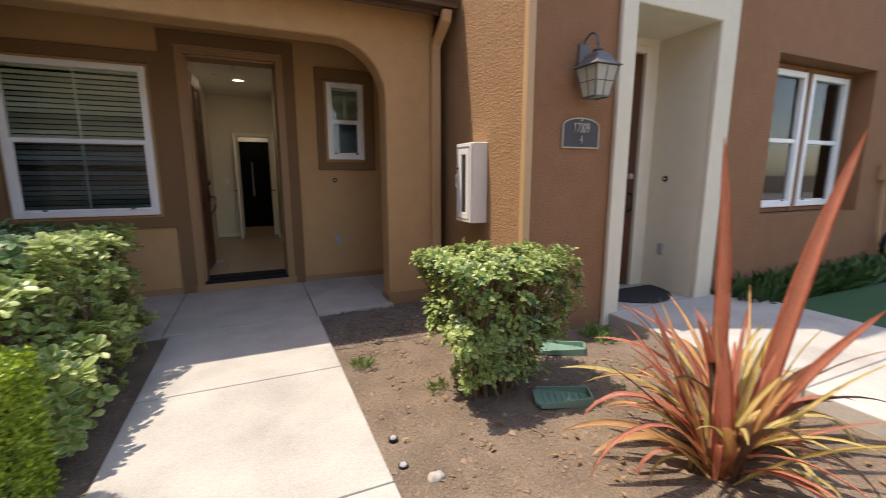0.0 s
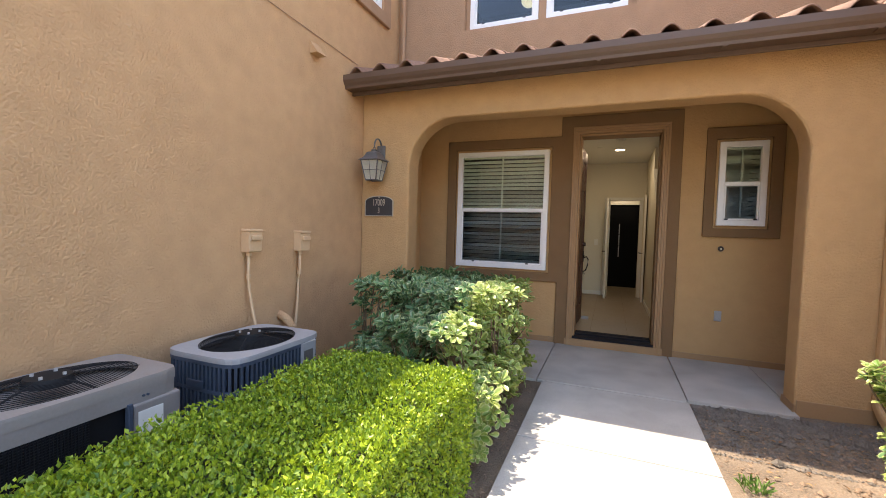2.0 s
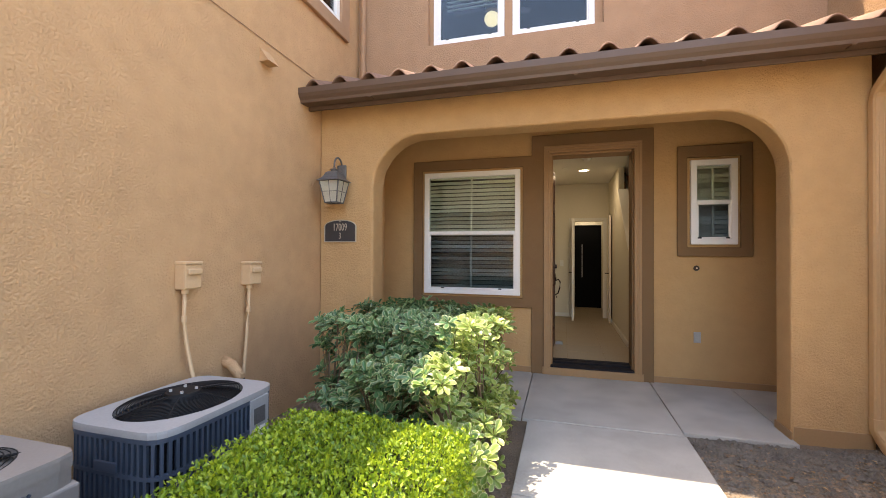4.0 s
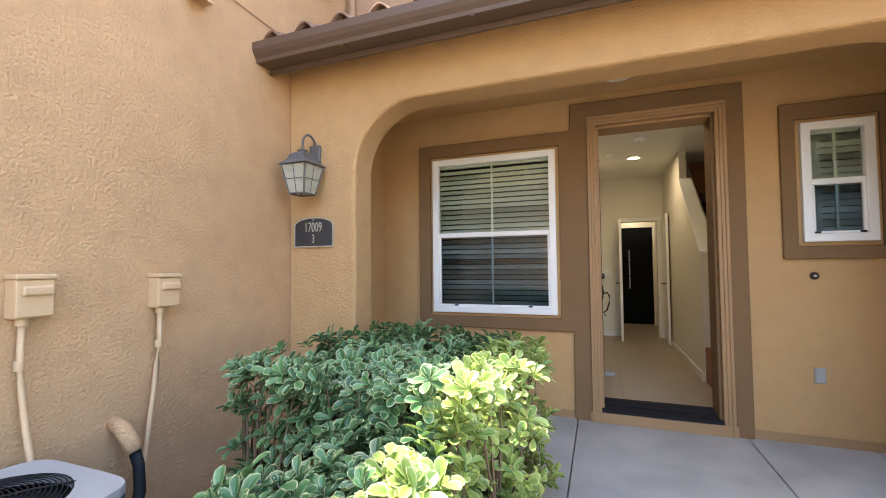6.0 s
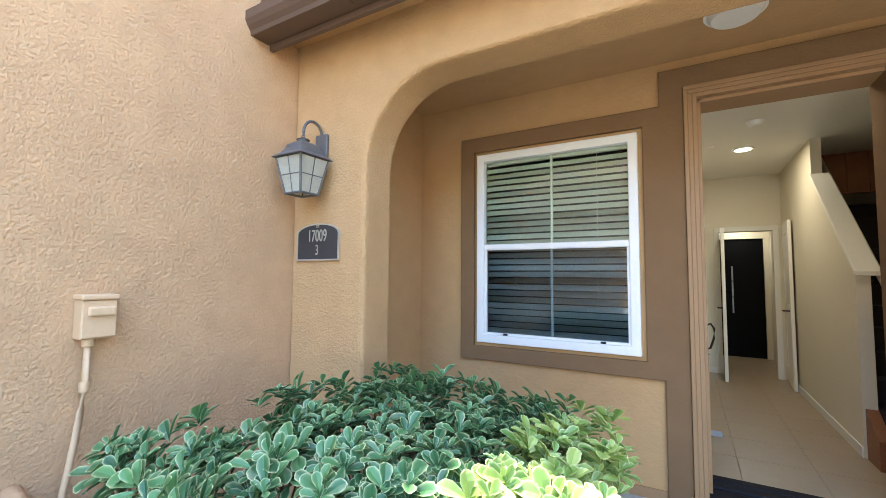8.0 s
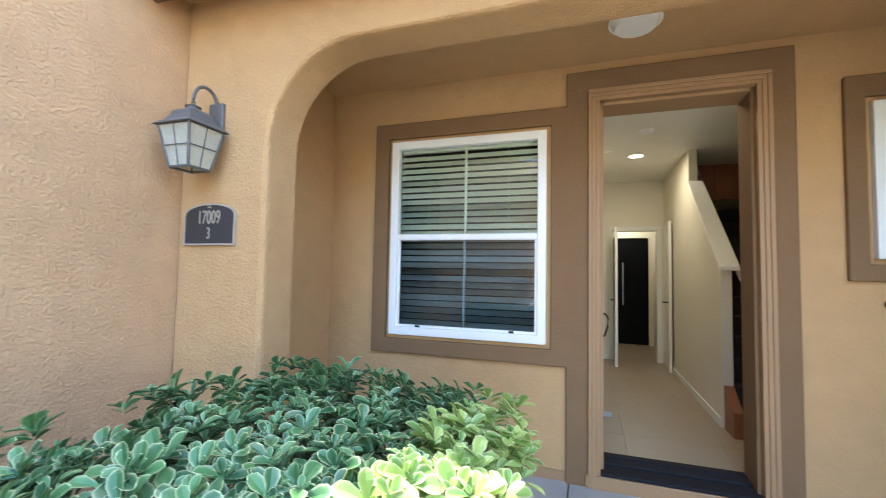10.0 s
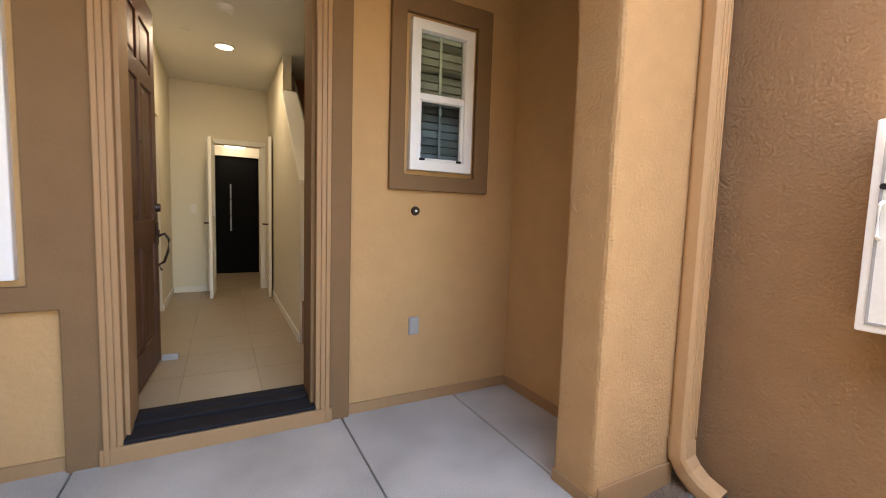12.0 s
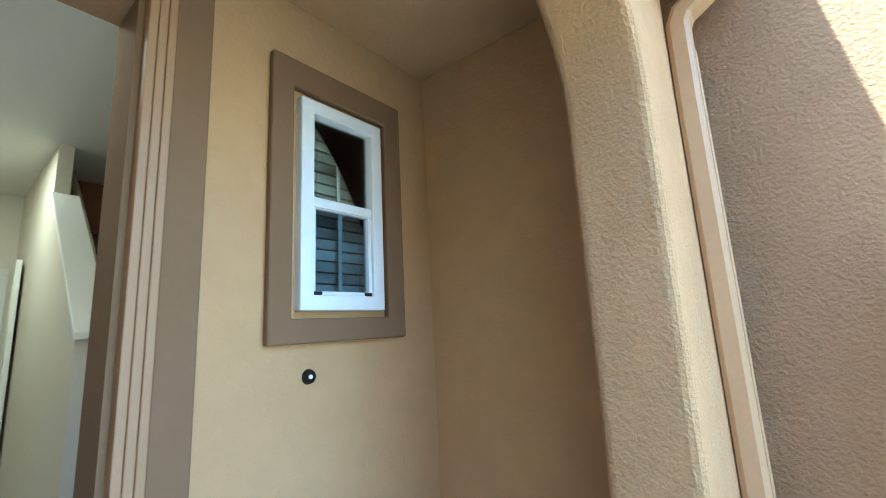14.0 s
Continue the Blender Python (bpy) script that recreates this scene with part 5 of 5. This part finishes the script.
def shrub(name, label, blobs, tips, base, material, pale, pale_test, leaf=(0.045, 0.075), stems=12):
    """A pittosporum: bare branching stems, each tip carrying a rosette of leaves.
    blobs: boxes (x0, y0, z0, x1, y1, z1, weight) that hold the tips; base: rect of the stems' feet."""
    S = thing(name, label, "shrub")
    w = np.array([b[6] for b in blobs])
    pick = rng.choice(len(blobs), tips, p=w / w.sum())
    B = np.array([b[:6] for b in blobs])[pick]
    q = rng.random((tips, 3))
    # push most tips outward to the hull of their box
    face = rng.integers(0, 6, tips)
    shell = rng.random(tips) < 0.8
    depth = rng.exponential(0.06, tips)
    ext = B[:, 3:] - B[:, :3]
    face = np.where(rng.random(tips) < 0.35, 5, face)
    for ax in range(3):
        lo, hi = shell & (face == 2 * ax), shell & (face == 2 * ax + 1)
        q[lo, ax] = np.minimum(depth[lo] / ext[lo, ax], 1)
        q[hi, ax] = 1 - np.minimum(depth[hi] / ext[hi, ax], 1)
    T = B[:, :3] + q * ext
    T += np.array([[lump(p, 4, 0.07), lump(p + 7, 4, 0.07), lump(p + 13, 5, 0.06)] for p in T])
    cen = (B[:, :3] + B[:, 3:]) / 2 * np.array((1, 1, 0.7))
    outw = T - cen
    outw /= np.maximum(np.linalg.norm(outw, axis=1, keepdims=True), 0.05)
    outw += np.array((0, 0, 0.7)) + unit_vectors(tips) * 0.45
    outw /= np.linalg.norm(outw, axis=1, keepdims=True)
    for mat_, test, nm in ((material, lambda p: not pale_test(p), "foliage"), (pale, pale_test, "pale_foliage")):
        R, Wy, U, Ln = [], [], [], []
        for p, o in zip(T, outw):
            if not test(p):
                continue
            a = Vector(o).orthogonal().normalized()
            b = Vector(o).cross(a)
            k = rng.integers(7, 11)
            s0 = rng.uniform(0.8, 1.2)
            for i in range(k):
                ang = 2 * math.pi * i / k * 1.62 + rng.uniform(-0.3, 0.3)
                tilt = rng.uniform(0.35, 0.75) if i < k * 0.25 else rng.uniform(0.95, 1.6)
                rad = a * math.cos(ang) + b * math.sin(ang)
                d = Vector(o) * math.cos(tilt) + rad * math.sin(tilt)
                R.append(p + np.array(rad) * 0.004 - o * rng.uniform(0, 0.03))
                Wy.append(np.array(d))
                U.append(np.array(Vector(o) * math.sin(tilt) - rad * math.cos(tilt)) + rng.normal(size=3) * 0.12)
                Ln.append(rng.uniform(*leaf) * s0 * (0.6 if tilt < 0.65 else 1.0))
        if R:
            Ln = np.array(Ln)
            leaves(nm, R, Wy, U, Ln, Ln * rng.uniform(0.48, 0.62, len(Ln)), mat_, S)
    # stems: trunks and twigs reaching for a share of the tips
    feet = [Vector((rng.uniform(base[0], base[2]), rng.uniform(base[1], base[3]), -0.04)) for _ in range(stems)]
    crowns = []
    bm = bmesh.new()
    for f in feet:
        near = T[np.argmin(np.linalg.norm(T - np.array(f), axis=1) + rng.random(len(T)) * 0.6)]
        m = f.lerp(Vector(near), 0.5) + Vector((rng.uniform(-0.05, 0.05), rng.uniform(-0.05, 0.05), 0.0))
        m.z = max(m.z, 0.22)
        tube(bm, [f, f.lerp(m, 0.5) + Vector((rng.uniform(-0.03, 0.03), rng.uniform(-0.03, 0.03), 0.02)), m, Vector(near) * 0.6 + m * 0.4], [0.016, 0.013, 0.010, 0.007], 6)
        crowns.append(m)
    part("trunk", bm, BARK, S)
    bm = bmesh.new()
    for i in rng.choice(tips, min(tips, 420), replace=False):
        p, o = Vector(T[i]), Vector(outw[i])
        c = min(crowns, key=lambda q_: (q_ - p).length)
        tube(bm, [c, c.lerp(p, 0.5) - Vector((0, 0, 0.03)), p - o * 0.06, p], [0.006, 0.005, 0.0035, 0.002], 4)
    part("twig_mass", bm, BARK, S)["kind"] = "stuff"
    return S


# leaves right of about x = -0.55 take the paler, sunlit colour
shrub("pittosporum_shrub", "clipped variegated pittosporum shrub with its sunlit side coloured paler", [
    (-1.50, 3.08, 0.35, -0.42, 4.32, 0.965, 3.2), (-0.90, 2.50, 0.12, -0.40, 3.3, 0.82, 1.2), (-0.5, 2.5, 0.1, -0.24, 3.6, 0.48, 0.5), (-1.46, 2.88, 0.20, -1.05, 3.3, 0.55, 0.4), (-0.75, 3.4, 0.1, -0.28, 4.30, 0.93, 0.8)],
    2150, (-1.4, 2.7, -0.35, 4.1), PITTO, PITTO_LIT, lambda p: p[0] > -0.55 + 0.12 * noise.noise(Vector(p) * 6), (0.042, 0.072), 22)
shrub("pittosporum_shrub", "small clipped pittosporum shrub on bare soil", [(1.48, 2.14, 0.36, 2.29, 2.68, 0.87, 3.0), (1.58, 2.2, 0.10, 2.12, 2.58, 0.40, 0.8)],
      1700, (1.7, 2.3, 2.05, 2.5), PITTO, PITTO_LIT, lambda p: rng.random() < 0.85, (0.028, 0.048), 8)


def flax(x, y, count, tall):
    """A New Zealand flax: strap blades fanning from the crown, folded along the middle, some broken over."""
    Fx = thing("flax_plant", "red and yellow striped flax with long arching blades", "plant")
    for i in range(count):
        a = rng.uniform(0, 2 * math.pi)
        spread = rng.uniform(0.15, 1.5)
        L = rng.uniform(0.45, 1.0)
        wd = rng.uniform(0.009, 0.026)
        if i < len(tall):
            a, spread, L, wd, turn = tall[i]
        d = Vector((math.cos(a), math.sin(a), 0))
        sd = Vector((-d.y, d.x, 0))
        p = Vector((x, y, 0.0)) + d * rng.uniform(0.0, 0.09) + sd * rng.uniform(-0.05, 0.05)
        pitch = math.pi / 2 - spread * 0.55
        droop = (0.02 if i < len(tall) else (rng.uniform(0.02, 0.10) if rng.random() < 0.7 else rng.uniform(0.12, 0.25))) * (0.5 + spread)
        bm = bmesh.new()
        rows, marg = [], []
        n = 13
        tw = rng.uniform(-0.5, 0.5)
        base_turn = turn if i < len(tall) else 0.0
        for k in range(n):
            f = k / (n - 1)
            w = wd * min(1, 0.55 + f * 1.6) * (1 - f ** 3) ** 0.8 + 0.001
            nr = Vector((-d.x * math.sin(pitch), -d.y * math.sin(pitch), math.cos(pitch)))
            s2 = sd * math.cos(base_turn + tw * f) + nr * math.sin(base_turn + tw * f)
            n2 = nr * math.cos(base_turn + tw * f) - sd * math.sin(base_turn + tw * f)
            rows.append([bm.verts.new(p - s2 * w + n2 * w * 0.5), bm.verts.new(p - s2 * w * 0.55 + n2 * w * 0.22), bm.verts.new(p), bm.verts.new(p + s2 * w * 0.55 + n2 * w * 0.22), bm.verts.new(p + s2 * w + n2 * w * 0.5)])
            p = p + (d * math.cos(pitch) + Vector((0, 0, math.sin(pitch)))) * (L / n)
            pitch -= droop * (0.5 + f)
        for q0, q1 in zip(rows, rows[1:]):
            for k in range(4):
                bm.faces.new((q0[k], q0[k + 1], q1[k + 1], q1[k]))
        bmesh.ops.solidify(bm, geom=list(bm.faces), thickness=0.0015)
        o = part("blade", bm, FLAX_SET[rng.choice(4, p=(0.4, 0.25, 0.25, 0.1))], Fx, "", True)
    return Fx


def blade_mat(name, a, b):
    m = mat(name, a, 0.45, 0.15, 8, 60, 0.1, 0.001)
    nt = m.node_tree
    p = nt.nodes["Principled BSDF"]
    tr, ms = nt.nodes.new("ShaderNodeBsdfTranslucent"), nt.nodes.new("ShaderNodeMixShader")
    tr.inputs[0].default_value = (*b, 1)
    ms.inputs[0].default_value = 0.22
    nt.links.new(p.outputs[0], ms.inputs[1])
    nt.links.new(tr.outputs[0], ms.inputs[2])
    nt.links.new(ms.outputs[0], nt.nodes["Material Output"].inputs["Surface"])
    return m


FLAX_SET = [blade_mat("flax_red", (0.62, 0.27, 0.18), (0.6, 0.25, 0.15)), blade_mat("flax_amber", (0.64, 0.40, 0.19), (0.6, 0.38, 0.16)), blade_mat("flax_yellow", (0.68, 0.56, 0.24), (0.62, 0.52, 0.2)), blade_mat("flax_brown", (0.15, 0.085, 0.05), (0.15, 0.08, 0.04))]
flax(2.40, 1.32, 66, [(2.2, 0.45, 0.85, 0.024, 0.8), (1.2, 0.2, 0.75, 0.028, 0.6), (2.3, 0.05, 0.72, 0.034, 1.0)])
flax(2.66, 1.42, 40, [(2.35, 0.02, 1.62, 0.036, 1.1), (-0.75, 0.20, 1.66, 0.042, 1.1), (-0.8, 0.75, 0.95, 0.026, 0.9)])


def tuft(name, label, x0, y0, x1, y1, z, n, ln, material, group=""):
    G = thing(name, label, "grass", group)
    R = np.stack([rng.uniform(x0, x1, n), rng.uniform(y0, y1, n), np.full(n, z)], 1)
    Wy = unit_vectors(n) * 0.7 + np.array((0, 0, 0.9))
    L = rng.uniform(*ln, n)
    leaves("grass", R, Wy, unit_vectors(n) + np.array((0, 0, 0.3)), L, L * 0.06 + 0.004, material, G)
    return G


tuft("border_grass", "dark strap-leaved border grass along the wall", 4.78, 2.54, 8.5, 2.90, 0.04, 1400, (0.18, 0.36), GRASS)
tuft("weed", "small green weed in the soil", 1.12, 3.0, 1.24, 3.14, -0.02, 70, (0.03, 0.08), WEED, "weeds")
tuft("weed", "small green weed in the soil", 1.48, 2.52, 1.62, 2.62, -0.03, 40, (0.03, 0.08), WEED, "weeds")
tuft("weed", "sparse green weeds beside the flax", 2.45, 1.95, 3.1, 2.35, 0.0, 220, (0.02, 0.05), WEED, "weeds")
tuft("weed", "leafy weed at the foot of the cream frame", 2.9, 2.55, 3.1, 2.8, 0.03, 80, (0.06, 0.14), WEED, "weeds")


def splash(at, label):
    s = thing("splash_block", label, "splash block", "splash blocks", at)
    part("tray", prism(bmesh.new(), [(-0.07, -0.17), (0.07, -0.17), (0.105, 0.12), (0.07, 0.155), (-0.07, 0.155), (-0.105, 0.12)], "z", 0.0, 0.016), GREEN_PLASTIC, s)
    for sx in (-1, 1):
        side = prism(bmesh.new(), [(-0.17, 0.0), (0.13, 0.0), (0.13, 0.025), (-0.17, 0.06)], "x", -0.006, 0.006)
        bmesh.ops.transform(side, matrix=Matrix.Translation((sx * 0.088, 0, 0)) @ Matrix.Rotation(-sx * 0.12, 4, "Z"), verts=side.verts)
        part("side_wall", side, GREEN_PLASTIC, s)
    part("back_wall", box(bmesh.new(), -0.068, -0.178, 0.0, 0.068, -0.166, 0.06, 0.003), GREEN_PLASTIC, s)
    for k in range(7):
        part("ridge", box(bmesh.new(), -0.065, -0.13 + 0.037 * k, 0.015, 0.065, -0.117 + 0.037 * k, 0.025, 0.003), GREEN_PLASTIC, s)
    return s


splash(pose(2.60, 2.66, 0.01, 0, 0, 50), "green plastic splash block on the soil")
splash(pose(2.17, 2.13, -0.02, 0, 0, 62), "green plastic splash block beside the shrub")


def sprinkler_head(x, y):
    s = thing("lawn_sprinkler", "small dark pop-up sprinkler head in the soil", "sprinkler", "sprinkler heads", pose(x, y, -0.05))
    part("body", cyl(bmesh.new(), (0, 0, -0.02), (0, 0, 0.03), 0.026, 0.024, 18), BLACK, s)
    part("cap", cyl(bmesh.new(), (0, 0, 0.03), (0, 0, 0.036), 0.018, 0.015, 14), AC_GREY, s)


sprinkler_head(1.136, 2.184)
sprinkler_head(1.118, 1.967)
rock = thing("rock", "pale rounded rock lying on the soil", "rock")
bm = bmesh.new()
bmesh.ops.create_icosphere(bm, subdivisions=3, radius=0.032, matrix=Matrix.Translation((1.227, 1.829, -0.02)) @ Matrix.Diagonal((1.2, 0.9, 0.7, 1)))
for v in bm.verts:
    v.co += (v.co - Vector((1.227, 1.829, -0.02))) * noise.noise(v.co * 40) * 0.3
part("stone", bm, STONE, rock, "", True)
cover = thing("drain_cover", "pale round irrigation cover against the wall", "cover")
part("lid", box(bmesh.new(), 2.62, 2.90, 0.38, 2.70, 2.929, 0.50, 0.008), CREAM, cover)

# pebbles, clods and dry leaves
deb = thing("soil_debris", "pebbles and clods strewn over the bare soil", "debris")
deb["kind"] = "stuff"
octa = [(1, 0, 0), (-1, 0, 0), (0, 1, 0), (0, -1, 0), (0, 0, 1), (0, 0, -1)]
of = [(0, 2, 4), (2, 1, 4), (1, 3, 4), (3, 0, 4), (2, 0, 5), (1, 2, 5), (3, 1, 5), (0, 3, 5)]


def strew(name, places, size, spread, material, parent):
    """Small uneven stones or chips lying on the ground, as one mesh."""
    verts, faces = [], []
    for x, y in places:
        s = size + rng.exponential(spread)
        k = len(verts)
        h = -0.035 + 0.018 * noise.noise(Vector((x * 1.3, y * 1.3, 0))) + 0.010 * noise.noise(Vector((x * 5, y * 5, 3))) + (0.08 * min(1, (x - 2.0) / 1.2) if x > 2 else 0)
        for o in octa:
            verts.append((x + o[0] * s * rng.uniform(0.6, 1.4), y + o[1] * s * rng.uniform(0.6, 1.4), h + s * 0.2 + o[2] * s * rng.uniform(0.4, 0.9)))
        faces += [tuple(k + j for j in f) for f in of]
    me = bpy.data.meshes.new(name)
    me.from_pydata(verts, [], faces)
    me.materials.append(material)
    o = new(name, me)
    o.parent = parent
    o["kind"] = "stuff"


strew("pebble_litter", [(rng.uniform(1.07, 3.28), rng.uniform(0.4, 4.2)) for _ in range(7600)] + [(rng.uniform(-0.9, -0.19), rng.uniform(0.5, 4.2)) for _ in range(1400)], 0.003, 0.0035,
      mat("clod", (0.24, 0.165, 0.11), 0.95, 0.5, 30, 200, 0.3, 0.002), deb)
mulch = thing("mulch_bed", "dark grey-brown mulch in the corner by the arch pier", "mulch")
mulch["kind"] = "stuff"
strew("mulch_chips", [(rng.uniform(1.06, 2.44), 4.32 - min(0.85, rng.exponential(0.28))) for _ in range(5200)], 0.006, 0.005, GRAVEL, mulch)
n = 420
R = np.stack([rng.uniform(1.12, 3.2, n), rng.uniform(0.6, 4.3, n), np.zeros(n)], 1)
R[:, 2] = [-0.018 + (0.08 * min(1, (x - 2.0) / 1.2) if x > 2 else 0) for x in R[:, 0]]
Wy = rng.normal(size=(n, 3)) * np.array((1, 1, 0.15))
L = rng.uniform(0.012, 0.045, n)
leaves("dry_leaves", R, Wy, np.tile((0, 0, 1.0), (n, 1)) + unit_vectors(n) * 0.4, L, L * 0.45, LITTER, deb)

# garden hose reel by the neighbouring wall
hose = thing("hose_pipe", "tan riser pipe and black coiled hose on the neighbouring wall", "hose")
part("riser", tube(bmesh.new(), [(7.75, 2.89, 1.35), (7.72, 2.87, 1.0), (7.74, 2.86, 0.6), (7.80, 2.86, 0.35)], 0.02, 8), SPOUT, hose)
part("box", box(bmesh.new(), 7.68, 2.83, 1.25, 7.84, 2.929, 1.45, 0.008), SPOUT, hose)
part("coil", tube(bmesh.new(), [(7.9 + 0.17 * math.cos(k * 0.5), 2.82 - 0.0008 * k, 0.42 + 0.17 * math.sin(k * 0.5)) for k in range(60)], 0.012, 6), BLACK, hose)

# ---- the buildings across, which the panes mirror ----
for bx in (-16, 6):
    bl = thing("apartment_building", "tan stucco townhouse across the open ground", "building", "townhouses")
    part("wall", prism(bmesh.new(), rect(bx, -0.2, bx + 16, 6.4), "y", -16, -13, [rect(bx + 2 + 3.2 * k, z, bx + 3.4 + 3.2 * k, z + 1.4) for k in range(4) for z in (0.9, 3.9)]), TAN, bl)
    part("roof", prism(bmesh.new(), [(-12.5, 6.4), (-16.5, 6.4), (-14.5, 7.6)], "x", bx - 0.3, bx + 16.3), CLAY, bl)
    for k in range(4):
        for z in (0.9, 3.9):
            wn_ = part("window", prism(bmesh.new(), rect(bx + 2 + 3.2 * k, z, bx + 3.4 + 3.2 * k, z + 1.4), "y", -13.1, -13.02, [rect(bx + 2.08 + 3.2 * k, z + 0.08, bx + 2.66 + 3.2 * k, z + 1.32), rect(bx + 2.74 + 3.2 * k, z + 0.08, bx + 3.32 + 3.2 * k, z + 1.32)]), VINYL, bl)
            part("pane", box(bmesh.new(), bx + 2.01 + 3.2 * k, -13.2, z + 0.01, bx + 3.39 + 3.2 * k, -13.15, z + 1.39), DARKROOM, wn_)
